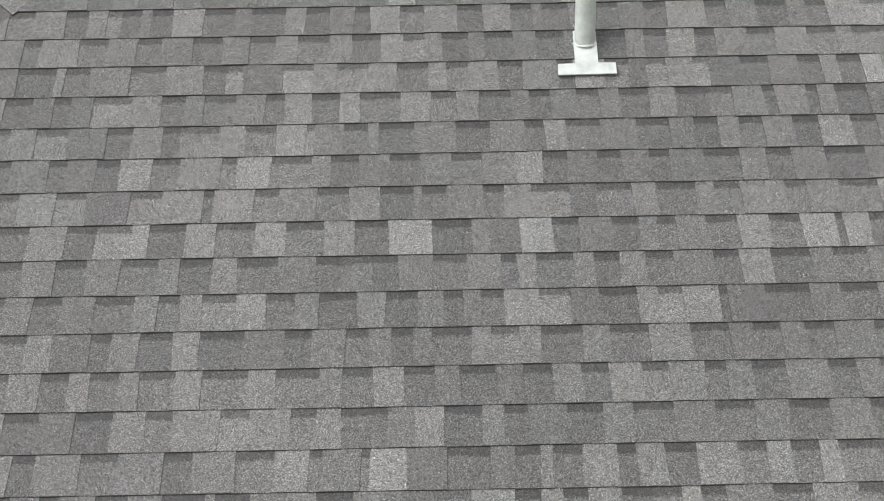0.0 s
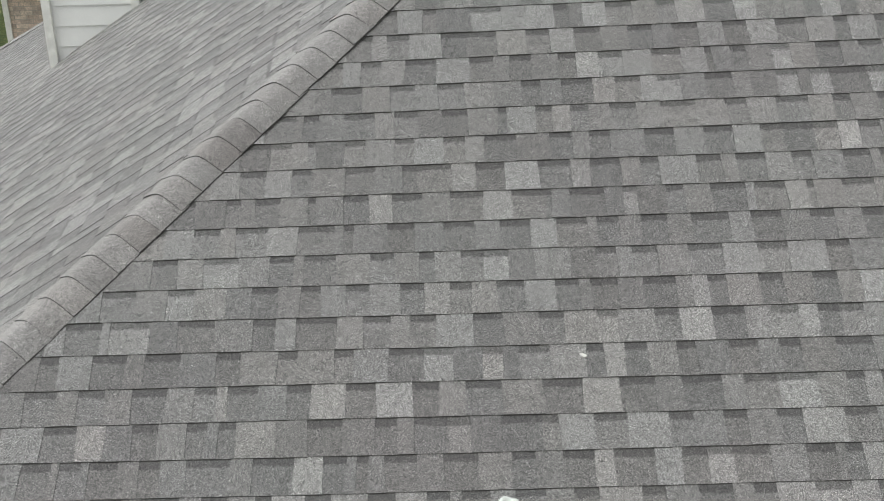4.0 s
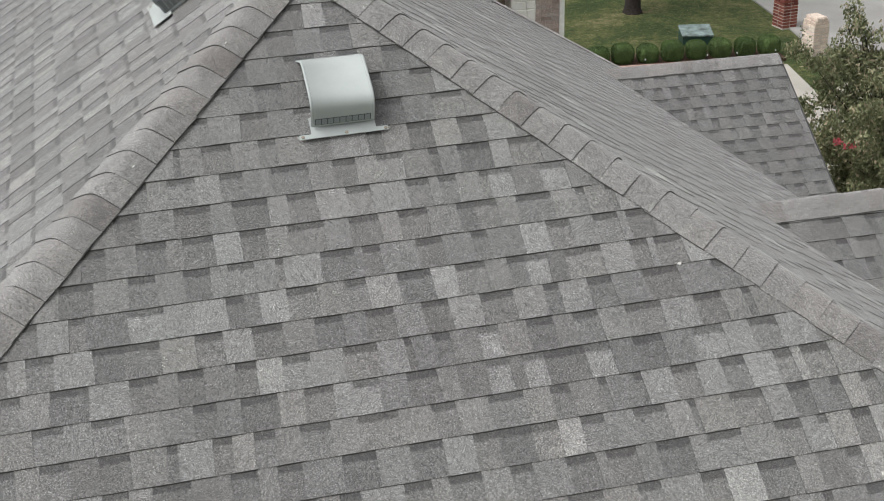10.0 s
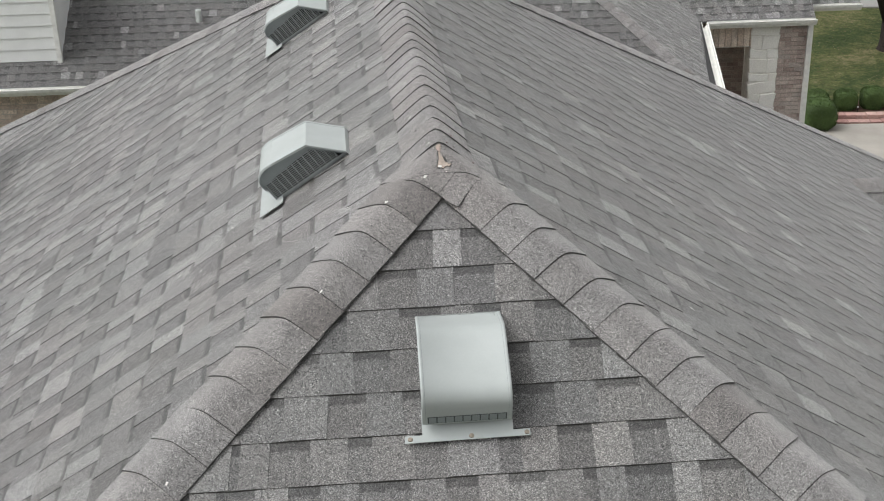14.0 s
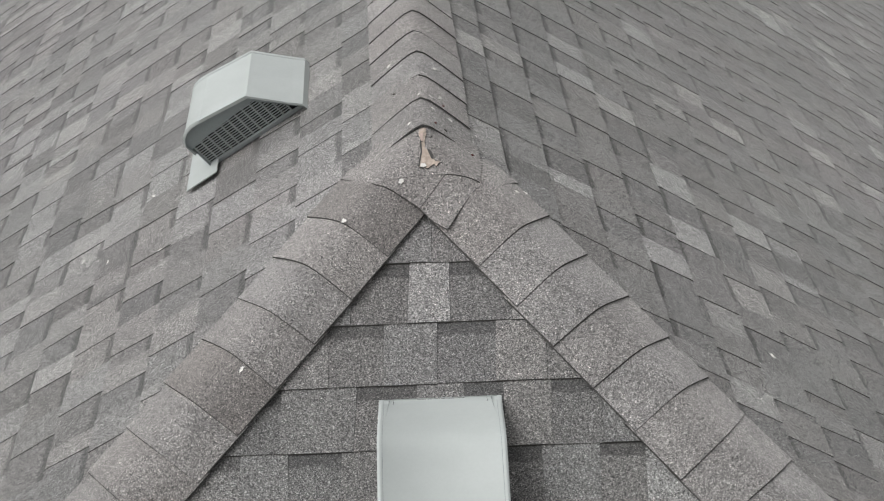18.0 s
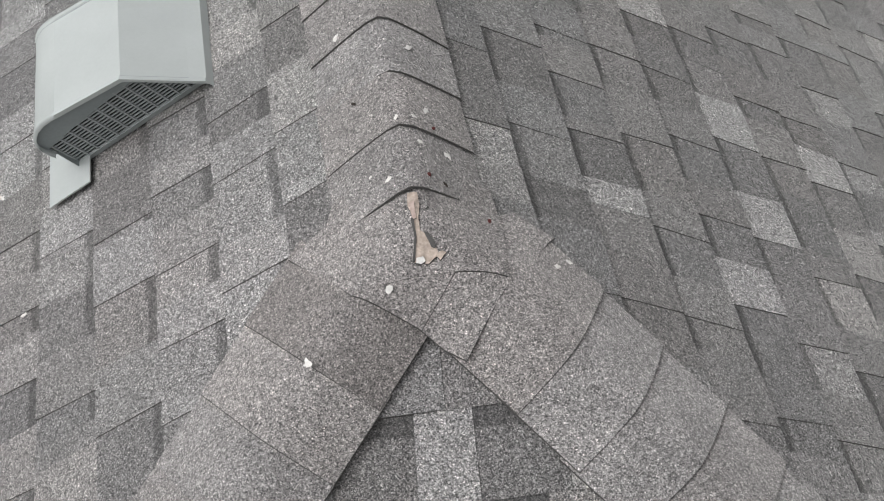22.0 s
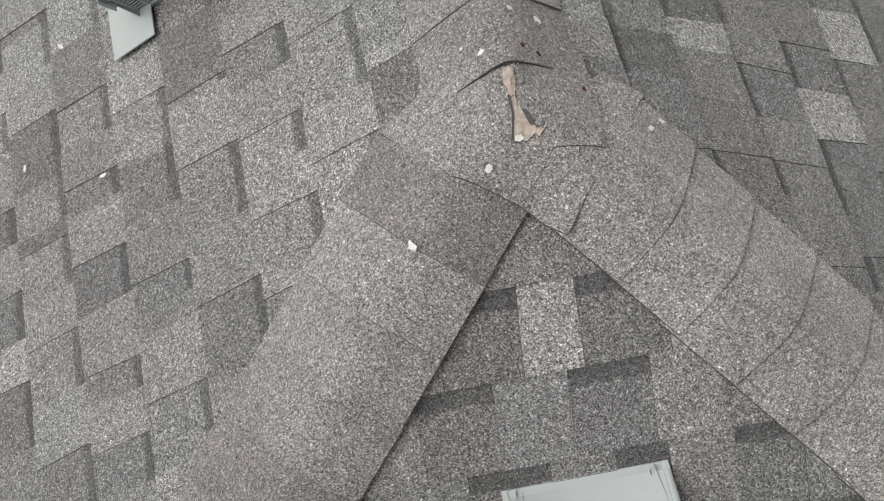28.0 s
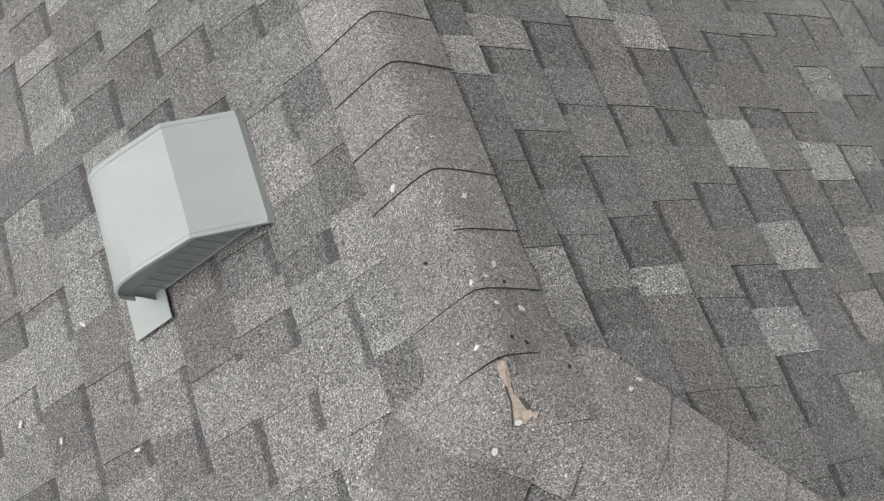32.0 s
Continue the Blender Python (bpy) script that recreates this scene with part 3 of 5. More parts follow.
        ring = [bm.verts.new(spot(v, h, -0.010)) for v, h in [(0.0, 0.0)] + low + [(end - 0.007, 0.0)]]
        bm.faces.new(ring)
        part("dark_backing", bm, M_VOID, panel, "near-black sheet behind the louvres, painted as inner shade")
        bm = bmesh.new()
        n, slats = 11, bmesh.new()
        for i in range(n + 1):
            v = 0.035 + (0.305 - short) * i / n
            bar(bm, spot(v, 0.010), spot(v, max(0.014, lid(v) + 0.001)), 0.0036, 0.005, (sgn, 0, -0.4))
        for i in range(n):
            v0, v1 = 0.035 + (0.305 - short) * i / n, 0.035 + (0.305 - short) * (i + 1) / n
            h = 0.016
            while h < max(lid(v0), lid(v1)) - 0.001:
                inside = [v0 + (v1 - v0) * q / 8 for q in range(9) if lid(v0 + (v1 - v0) * q / 8) > h]
                if len(inside) > 1:
                    bar(slats, spot(inside[0], h, -0.002), spot(inside[-1], h, -0.002), 0.0028, 0.003, (sgn, 0, 0.2))
                h += 0.0078
        bar(bm, spot(0.0, 0.008), spot(end - 0.004, 0.008), 0.012, 0.004, (sgn, 0, -0.3))
        part("louvre_frame", bm, M_SLAT, panel, "grey upright bars between the louvres")
        part("louvres", slats, M_SLAT, panel, "fine grey louvre slats")
    # front: a plate painted with the shade of the gap between nose and flange
    bm = bmesh.new()
    ring = [bm.verts.new(c) for c in ((-w + 0.006, -end + 0.0090, 0.070), (w - 0.006, -end + 0.0090, 0.070), (w - 0.006, -end + 0.0120, 0.012), (-w + 0.006, -end + 0.0120, 0.012))]
    bm.faces.new(ring)
    part("dark_backing", bm, M_VENTSHADE, t, "grey plate painted as the shaded gap under the nose")
    # flange and its nails
    bm = bmesh.new()
    out = [(-w - 0.004, -0.30), (-w - 0.004, -neck), (-w - arms - 0.002, -neck), (-w - arms - 0.004, -0.405), (w + arms, -0.403), (w + arms, -(near or neck)), (w + 0.004 if not near else w - 0.022, -(near or neck)), (w + 0.004 if not near else w - 0.022, -0.24)]
    top = [bm.verts.new((x, y, 0.0155)) for x, y in out]
    bot = [bm.verts.new((x, y, 0.0125)) for x, y in out]
    bm.faces.new(top)
    for i in range(8):
        bm.faces.new((top[i], bot[i], bot[(i + 1) % 8], top[(i + 1) % 8]))
    bmesh.ops.recalc_face_normals(bm, faces=bm.faces)
    row_y = -max(0.388, (neck + 0.404) / 2)
    flange = part("flange", bm, M_VENT, t, "flat sheet-metal flange with stains")
    for x in (-w - arms + 0.013, 0.01, w + arms - 0.010)[:nails]:
        part("nail_head", tube((x, row_y, 0.0155), (x, row_y, 0.0185), 0.008, 0.006, 10), M_RUST, flange, "rusty sealed nail head")
    return t


s1, v1 = FIELD.sv((0.037, -0.528, FIELD.z(0.037, -0.528)))
box_vent(FIELD.place(s1, v1 + 0.19, 0.004) @ pose(-0.004, 0, 0, 0, 0, 1.5) @ Matrix.Translation((0, 0.19, 0)), "pale grey metal box vent on the hip-end slope below the ridge", neck=0.382, wide=0.262, back=LONG_BACK, nose=NOSE)
for y, u, lab in ((0.638, -0.306, "pale grey metal box vent with louvred sides near the ridge end"), (2.85, -0.355, "pale grey metal box vent further along the ridge")):
    x = u + SK * y
    s2, v2 = LEFT.sv((x, y, LEFT.z(x, y)))
    box_vent(LEFT.place(s2, v2, 0.004), lab, 0.05, 0.312, nails=1, near=0.295, short=0.017)


# ---- plumbing vent ----
def plumbing_vent(x, y, top, label, m_slope=FIELD, radius=0.0385, flange=True):
    z = m_slope.z(x, y)
    t = thing("vent_pipe", label, "vent pipe", Matrix.Translation((x, y, z)))
    bm = bmesh.new()
    rings = []
    levels = [(-0.03, radius), (0.045, radius), (top - z - 0.02, radius), (top - z - 0.004, radius * 1.02), (top - z, radius * 0.97), (top - z, radius * 0.62), (top - z - 0.05, radius * 0.58)]
    for h, r in levels:
        rings.append([bm.verts.new((r * math.cos(a * math.pi / 10) * (1 + 0.03 * math.sin(3 * a)), r * math.sin(a * math.pi / 10), h + (0.004 * math.sin(a * 1.3) if h > 0.05 else 0))) for a in range(20)])
    for a, b in zip(rings, rings[1:]):
        for i in range(20):
            bm.faces.new((a[i], a[(i + 1) % 20], b[(i + 1) % 20], b[i]))
    part("pipe", bm, M_PIPE, t, "white painted pipe, crimped at the top", True)
    bm = bmesh.new()
    bm.faces.new([bm.verts.new((radius * 0.6 * math.cos(a * math.pi / 10), radius * 0.6 * math.sin(a * math.pi / 10), top - z - 0.045)) for a in range(20)])
    part("pipe_mouth", bm, M_PIPEIN, t, "dark pinkish inside of the pipe")
    if flange:
        for h in (-0.014, 0.002):
            bm = bmesh.new()
            ring = []
            for i in range(24):
                a = i * math.pi / 12
                ring.append([bm.verts.new(((radius + 0.004 + 0.005 * math.cos(b)) * math.cos(a), (radius + 0.004 + 0.005 * math.cos(b)) * math.sin(a), h + 0.005 * math.sin(b))) for b in (0, 1.57, 3.14, 4.71)])
            for i in range(24):
                for j in range(4):
                    bm.faces.new((ring[i][j], ring[(i + 1) % 24][j], ring[(i + 1) % 24][(j + 1) % 4], ring[i][(j + 1) % 4]))
            bmesh.ops.recalc_face_normals(bm, faces=bm.faces)
            part("collar", bm, M_PIPE, t, "", True)
        turn = m_slope.place(0, 0).to_3x3().to_4x4()
        bm = bmesh.new()
        out = [(-0.043, 0.05), (-0.045, -0.108), (-0.110, -0.110), (-0.111, -0.162), (0.108, -0.160), (0.107, -0.108), (0.043, -0.106), (0.044, 0.05)]
        top_f = [bm.verts.new(turn @ Vector((px, py, 0.018))) for px, py in out]
        bot_f = [bm.verts.new(turn @ Vector((px, py, 0.013))) for px, py in out]
        bm.faces.new(top_f)
        for i in range(8):
            bm.faces.new((top_f[i], bot_f[i], bot_f[(i + 1) % 8], top_f[(i + 1) % 8]))
        # the cone that rises to the pipe
        low = [bm.verts.new(turn @ Vector((0.044 * math.cos(a * math.pi / 8) * 1.0, 0.06 * math.sin(a * math.pi / 8) - 0.012, 0.018))) for a in range(16)]
        high = [bm.verts.new((0.046 * math.cos(a * math.pi / 8), 0.046 * math.sin(a * math.pi / 8), -0.012)) for a in range(16)]
        for i in range(16):
            bm.faces.new((low[i], low[(i + 1) % 16], high[(i + 1) % 16], high[i]))
        bmesh.ops.recalc_face_normals(bm, faces=bm.faces)
        part("boot_flange", bm, M_PIPE, t, "white painted T-shaped flange")
    return t


plumbing_vent(-0.841, -3.506, -2.134, "white painted plumbing vent pipe with a T-shaped flange on the slope")


# ---- the torn cap at the end of the ridge ----
def cover(x, y):
    """The roof's height with its hips rounded off."""
    zs = [FRONT.z(x, y), LEFT.z(x, y), RIGHT.z(x, y)]
    low, mid, _ = sorted(zs)
    return -0.011 * math.log(sum(math.exp(-z / 0.011) for z in zs)) - 0.015 * min(1.0, (mid - low) / 0.19) ** 1.5


def drape(outline, lift, name, material, parent, label="", step=0.012, thick=0.0035, rough=0.0, seed=1, tone=0.5):
    """A sheet with that outline in plan, laid over the roof."""
    rng = random.Random(seed)
    bm = bmesh.new()
    bm.faces.new([bm.verts.new((x, y, 0)) for x, y in outline])
    xs, ys = [p[0] for p in outline], [p[1] for p in outline]
    for axis, lo, hi in ((0, min(xs), max(xs)), (1, min(ys), max(ys))):
        c = lo + step
        while c < hi:
            co, no = ((c, 0, 0), (1, 0, 0)) if axis == 0 else ((0, c, 0), (0, 1, 0))
            bmesh.ops.bisect_plane(bm, geom=bm.verts[:] + bm.edges[:] + bm.faces[:], plane_co=co, plane_no=no)
            c += step
    rim = [e for e in bm.edges if e.is_boundary]
    for v in bm.verts:
        v.co.z = cover(v.co.x, v.co.y) + lift + (rng.uniform(-rough, rough) if rough else 0)
    bm.normal_update()
    for f in bm.faces:
        f.smooth = True
        if f.normal.z < 0:
            f.normal_flip()
    for e in rim:
        a, b = e.verts
        q = [bm.verts.new(c) for c in (a.co, b.co, b.co - Vector((0, 0, thick)), a.co - Vector((0, 0, thick)))]
        bm.faces.new(q).material_index = 1
    ob = part(name, bm, material, parent, label)
    ob.data.materials.append(M_EDGE)
    toned(ob.data, tone)
    return ob


drape([(0.056, -0.082), (0.03, -0.11), (-0.012, -0.158), (0.020, -0.184), (0.050, -0.200), (0.138, -0.092), (0.222, 0.034), (0.16, 0.06), (0.06, -0.02)], 0.0215, "hip_end_cap", M_CAP, row, "flat cap piece closing the hip", seed=5, tone=0.72)
drape([(-0.111, -0.102), (-0.012, -0.158), (0.051, -0.087), (0.05, -0.05), (-0.056, -0.06)], 0.0236, "hip_end_cap", M_CAP, row, "three-cornered cap piece under the torn one", seed=7, tone=0.35)
drape([(-0.125, 0.09), (-0.14, 0.05), (-0.206, 0.026), (-0.16, -0.04), (-0.111, -0.103), (-0.056, -0.098), (-0.002, -0.092), (0.05, -0.092), (0.126, -0.094), (0.134, 0.001), (0.124, 0.09)], 0.0246, "ridge_end_cap", M_CAP, row, "torn cap shingle over the ridge end", seed=2, tone=0.42)
drape([(-0.012, 0.024), (-0.014, 0.0), (-0.008, -0.02), (-0.006, -0.05), (-0.013, -0.077), (0.009, -0.080), (0.026, -0.070), (0.016, -0.050), (0.010, -0.043), (0.001, -0.037), (0.0, -0.02), (0.004, -0.003), (0.003, 0.022)], 0.0278, "torn_patch", M_FIBRE, row, "torn patch of bare tan fibreglass mat", 0.006, 0.003, 0.0014, 4)
# dark sheet laid on top: the shade in the hole is put into colour
drape([(0.006, -0.040), (0.013, -0.043), (0.021, -0.056), (0.0205, -0.063), (0.015, -0.060), (0.011, -0.051)], 0.0301, "dark_overlay", M_EDGE, row, "dark patch painted as the shaded hole in the torn cap", 0.006, 0.002, 0.0, 6)
drape([(-0.0075, -0.02), (-0.0055, -0.045), (-0.0115, -0.076), (-0.0155, -0.078), (-0.0085, -0.046), (-0.0115, -0.02)], 0.0296, "dark_overlay", M_EDGE, row, "dark strip along the edge of the torn patch", 0.006, 0.002, 0.0, 8)
drape([(-0.009, -0.073), (0.001, -0.0715), (0.004, -0.0775), (-0.003, -0.0815), (-0.010, -0.079)], 0.0304, "pale_tip", M_DROP, row, "small pale chip at the tip of the torn mat", 0.004, 0.003, 0.0008, 9)
drape([(0.020, -0.071), (0.031, -0.066), (0.036, -0.069), (0.026, -0.078)], 0.0290, "curled_flap", M_FIBRE, row, "small curled flap beside the tear", 0.005, 0.003, 0.001, 10)
drape([(-0.011, 0.004), (-0.004, 0.006), (-0.003, -0.022), (-0.009, -0.022)], 0.0296, "mat_shred", plain("pinkish_fibre", (0.40, 0.32, 0.285), 0.9, 0.2, mottle=0.3, scale=110), row, "pinkish shred of mat", 0.006, 0.002, 0.0012, 11)


# ---- bird droppings ----
def dropping(x, y, slope, size, seed, h=0.014):
    rng = random.Random(seed)
    bm = bmesh.new()
    rim, mid = [], bm.verts.new((0, 0, 0.0012))
    for i in range(11):
        a = i * 2 * math.pi / 11
        r = size * rng.uniform(0.4, 1.1)
        rim.append(bm.verts.new((r * math.cos(a) * 0.8, r * math.sin(a) * 1.2, 0)))
    for i in range(11):
        bm.faces.new((mid, rim[i], rim[(i + 1) % 11]))
    ob = part("bird_dropping", bm, M_DROP, None)
    m = slope.place(*slope.sv((x, y, slope.z(x, y))), h)
    ob.matrix_basis = m @ pose(0, 0, 0, 0, 0, rng.uniform(0, 180))
    return tagged(ob, "dried white bird dropping on the shingles", "bird dropping", "droppings on the roof")


for i, (x, y, f, size, h) in enumerate((
        (-0.53, -2.899, FIELD, 0.013, 0.011), (1.258, -1.527, FIELD, 0.011, 0.010), (-0.377, -0.523, LEFT, 0.009, 0.030), (-0.171, -0.188, LEFT, 0.011, 0.030),
        (-0.797, -1.08, LEFT, 0.009, 0.030), (0.008, 0.353, RIGHT, 0.009, 0.030), (-0.022, 0.062, LEFT, 0.007, 0.030), (0.001, 0.184, RIGHT, 0.006, 0.030),
        (0.024, 0.21, RIGHT, 0.007, 0.028), (0.006, 0.13, RIGHT, 0.006, 0.028), (-0.000, 0.174, LEFT, 0.006, 0.030), (0.045, 0.121, RIGHT, 0.009, 0.028), (-0.085, 0.42, LEFT, 0.008, 0.026),
        (-0.05, 0.084, LEFT, 0.004, 0.030), (-0.055, -0.095, FRONT, 0.008, 0.026), (0.228, -0.022, RIGHT, 0.007, 0.022), (0.205, -0.04, RIGHT, 0.008, 0.022), (0.85, -0.132, RIGHT, 0.011, 0.010),
        (-0.80, 0.55, LEFT, 0.010, 0.010), (-0.90, 0.33, LEFT, 0.009, 0.010), (-0.72, 0.22, LEFT, 0.007, 0.010), (-1.0, 0.42, LEFT, 0.009, 0.010), (1.75, -2.35, FIELD, 0.010, 0.010))):
    dropping(x, y, f, size, 60 + i, h - 0.004 if h > 0.02 else h)


# ---- husks and bits of bark on the ridge ----
M_HUSK = plain("dark_red_husk", (0.105, 0.030, 0.028), 0.7, 0.3, mottle=0.4, scale=200)
M_CRUMB = plain("dark_bark_bit", (0.050, 0.042, 0.036), 0.9, 0.2, mottle=0.3, scale=200)


def crumb(name, x, y, slope, size, long, material, label, seed):
    """A small crumpled bit lying on a cap shingle."""
    rng = random.Random(seed)
    bm = bmesh.new()
    bmesh.ops.create_icosphere(bm, subdivisions=2, radius=size)
    for v in bm.verts:
        v.co *= rng.uniform(0.75, 1.2)
        v.co.x *= long
        v.co.y += 6.0 * v.co.x * v.co.x
        v.co.z *= 0.5
    ob = part(name, bm, material, None, smooth=True)
    ob.matrix_basis = slope.place(*slope.sv((x, y, slope.z(x, y))), 0.0245) @ pose(0, 0, 0, 0, 0, rng.uniform(0, 180))
    tagged(ob, label, name.replace("_", " "), "bits on the ridge")


for i, (x, y, f) in enumerate(((0.031, 0.173, RIGHT), (0.098, 0.004, RIGHT), (0.012, 0.062, RIGHT))):
    crumb("seed_husk", x, y, f, 0.0034, 1.3, M_HUSK, "small dark red seed husk on the ridge shingles", 80 + i)
for i, (x, y, f) in enumerate(((-0.065, 0.25, LEFT), (0.036, 0.052, RIGHT))):
    crumb("bark_bit", x, y, f, 0.0024, 2.3, M_CRUMB, "curled dark bit of bark on the ridge shingles", 90 + i)


# ---- cross gables on the shaded side ----
def gable(y0, z0, x0, x1, reach_y, seed, label):
    """A small gable roof whose ridge runs along x, with capped ridge."""
    for sgn in (-1, 1):
        sl = Slope((x0, y0, z0), 0, -sgn * 0.68)
        y1 = y0 + sgn * reach_y
        z1 = z0 - 0.68 * reach_y
        cs = [Vector((x0, y0, z0)), Vector((x1, y0, z0)), Vector((x1, y1, z1)), Vector((x0, y1, z1))]
        if sgn < 0:
            cs = [cs[1], cs[0], cs[3], cs[2]]
        d = deck("roof_slope", sl, cs, house, label)
        lay_shingles(sl, cs, d, seed + sgn, tones=(0.1, 0.75, 0.0))
    r = thing("ridge", "row of bent cap shingles along a gable ridge", "")
    r.parent = house
    lay_caps((x1, y0, z0), (x0, y0, z0), Vector((0, -0.56, 0.83)), Vector((0, 0.56, 0.83)), r, seed + 5, half=0.13)
    bm = bmesh.new()
    bar(bm, (x1 + 0.02, y0, z0 - 0.02), (x1 + 0.02, y0 - reach_y, z0 - 0.68 * reach_y - 0.02), 0.03, 0.02, (1, 0, 0))
    bar(bm, (x1 + 0.02, y0, z0 - 0.02), (x1 + 0.02, y0 + reach_y, z0 - 0.68 * reach_y - 0.02), 0.03, 0.02, (1, 0, 0))
    part("rake_board", bm, M_EDGE, house, "dark shingle edge along the rake")


gable(0.53, -1.78, 2.3, 8.25, 3.6, 31, "slope of a cross gable with grey shingles")
gable(6.0, -2.69, 3.5, 5.5, 2.1, 41, "slope of a small cross gable with grey shingles")


# ---- white lap-sided chimney chase on the left slope ----
def chase(x0, x1, y0, y1, z_low, z_top, label):
    t = thing("chimney_chase", label, "chimney", Matrix.Translation(((x0 + x1) / 2, (y0 + y1) / 2, z_low)))
    hx, hy, h = (x1 - x0) / 2, (y1 - y0) / 2, z_top - z_low
    part("core", box(-hx + 0.02, -hy + 0.02, -0.3, hx - 0.02, hy - 0.02, h), M_SIDING, t)
    n = int(h / 0.18)
    for i in range(n):
        z = i * 0.18
        for axis, sgn in ((0, -1), (0, 1), (1, -1), (1, 1)):
            if axis:
                m = Matrix.Translation((0, sgn * hy, 0)) @ pose(0, 0, 0, 0, 0, 0 if sgn < 0 else 180)
                wide = hx
            else:
                m = Matrix.Translation((sgn * hx, 0, 0)) @ pose(0, 0, 0, 0, 0, 90 if sgn > 0 else -90)
                wide = hy
            bm = prism([(-0.012, z), (-0.014, z + 0.004), (0.0, z + 0.19), (0.02, z + 0.19), (0.02, z)], -wide, wide, m)
            part("lap_board", bm, M_SIDING, t)
    for sx in (-1, 1):
        for sy in (-1, 1):
            part("corner_board", box(sx * hx - 0.045, sy * hy - 0.045, -0.25, sx * hx + 0.03 * 1, sy * hy + 0.03, h + 0.01, 0.004), M_TRIM, t, "weathered white corner board")
    part("cap", box(-hx - 0.08, -hy - 0.08, h, hx + 0.08, hy + 0.08, h + 0.06, 0.01), M_FLASH, t, "sheet-metal cap")
    return t


chase(-4.40, -3.63, 3.90, 4.90, -2.75, -0.7, "white lap-sided chimney chase on the slope")


# ---- brick, stone and ground materials ----
def brick_stuff(name, stops, rough=0.25):
    k = Nodes(name, 0.9, 0.2)
    tone = k.ramp(k.random(), stops)
    v = k.math("MULTIPLY", k.span(k.noise(40.0, 4.0), 0.3, 0.7, 1 - rough, 1 + rough), k.span(k.noise(6.0, 3.0), 0.3, 0.7, 1 - 0.6 * rough, 1 + 0.6 * rough))
    k.bump(k.noise(120.0, 3.0), 0.002, 0.6)
    return k.done(k.scale(tone, v))


M_BRICK = brick_stuff("brown_brick", [(0, (0.37, 0.295, 0.265)), (0.5, (0.47, 0.385, 0.35)), (0.85, (0.54, 0.47, 0.43)), (1, (0.41, 0.36, 0.335))])
M_BRICKT = brick_stuff("tan_brick", [(0, (0.60, 0.49, 0.41)), (0.5, (0.73, 0.61, 0.52)), (0.85, (0.78, 0.68, 0.58)), (1, (0.50, 0.41, 0.35))])
M_BRICKR = brick_stuff("red_brick", [(0, (0.13, 0.042, 0.034)), (0.5, (0.19, 0.062, 0.048)), (1, (0.25, 0.095, 0.072))])
M_STONE = brick_stuff("white_stone", [(0, (0.86, 0.84, 0.78)), (0.5, (0.91, 0.895, 0.85)), (1, (0.95, 0.94, 0.90))], 0.07)
M_MORTAR = plain("mortar", (0.52, 0.48, 0.43), 0.95, 0.2, fine=200, bump=0.002)
M_PAVER = brick_stuff("red_edging_brick", [(0, (0.34, 0.195, 0.17)), (0.5, (0.41, 0.25, 0.22)), (1, (0.48, 0.33, 0.29))])
M_CONC = plain("concrete", (0.40, 0.375, 0.335), 0.9, 0.2, mottle=0.16, scale=0.9, grain=0.10, bump=0.002, fine=60)
M_STREET = plain("pale_street_concrete", (0.31, 0.30, 0.286), 0.9, 0.2, mottle=0.12, scale=0.6, grain=0.08, bump=0.002, fine=50)
M_MULCH = plain("bark_mulch", (0.085, 0.055, 0.04), 0.95, 0.1, mottle=0.4, scale=20, grain=0.3, bump=0.01, fine=45)
M_BARK = plain("tree_bark", (0.036, 0.030, 0.027), 0.95, 0.15, mottle=0.3, scale=14, grain=0.2, bump=0.012, fine=40)
M_GREEN = plain("green_utility_paint", (0.022, 0.055, 0.045), 0.4, 0.4, mottle=0.12)


def lawn_stuff():
    k = Nodes("autumn_lawn", 0.95, 0.15)
    patch = k.math("ADD", k.math("MULTIPLY", k.noise(0.55, 4.0, 0.6), 0.55), k.math("MULTIPLY", k.noise(4.5, 5.0, 0.7), 0.45))
    c = k.ramp(patch, [(0.34, (0.030, 0.047, 0.017)), (0.45, (0.056, 0.078, 0.028)), (0.53, (0.096, 0.108, 0.042)), (0.64, (0.195, 0.170, 0.092))])
    v = k.math("MULTIPLY", k.span(k.noise(18.0, 5.0, 0.7), 0.25, 0.75, 0.55, 1.5), k.span(k.noise(90.0, 3.0), 0.3, 0.7, 0.7, 1.35))
    k.bump(k.noise(60.0, 4.0, 0.7), 0.05, 0.8)
    return k.done(k.scale(c, v))


def leaf_stuff(name, stops):
    k = Nodes(name, 0.6, 0.3)
    c = k.ramp(k.random(), stops)
    return k.done(k.scale(c, k.span(k.noise(3.0, 3.0), 0.3, 0.7, 0.7, 1.3)))


M_LAWN = lawn_stuff()
M_HEDGE = leaf_stuff("boxwood_leaves", [(0, (0.045, 0.078, 0.020)), (0.5, (0.075, 0.122, 0.036)), (1, (0.115, 0.17, 0.058))])
M_LEAF = leaf_stuff("shrub_leaves", [(0, (0.075, 0.092, 0.040)), (0.5, (0.165, 0.182, 0.090)), (0.85, (0.25, 0.25, 0.145)), (1, (0.38, 0.31, 0.22))])
M_PETAL = leaf_stuff("red_petals", [(0, (0.42, 0.06, 0.08)), (1, (0.58, 0.16, 0.18))])

# ---- ground ----
G = GROUND
ground = tagged(link("ground", mesh("ground", [(-900, -900, G - 0.03), (900, -900, G - 0.03), (900, 900, G - 0.03), (-900, 900, G - 0.03)], [(0, 1, 2, 3)], [M_LAWN])), "patchy autumn lawn, green and straw-coloured", "lawn", kind="structure")


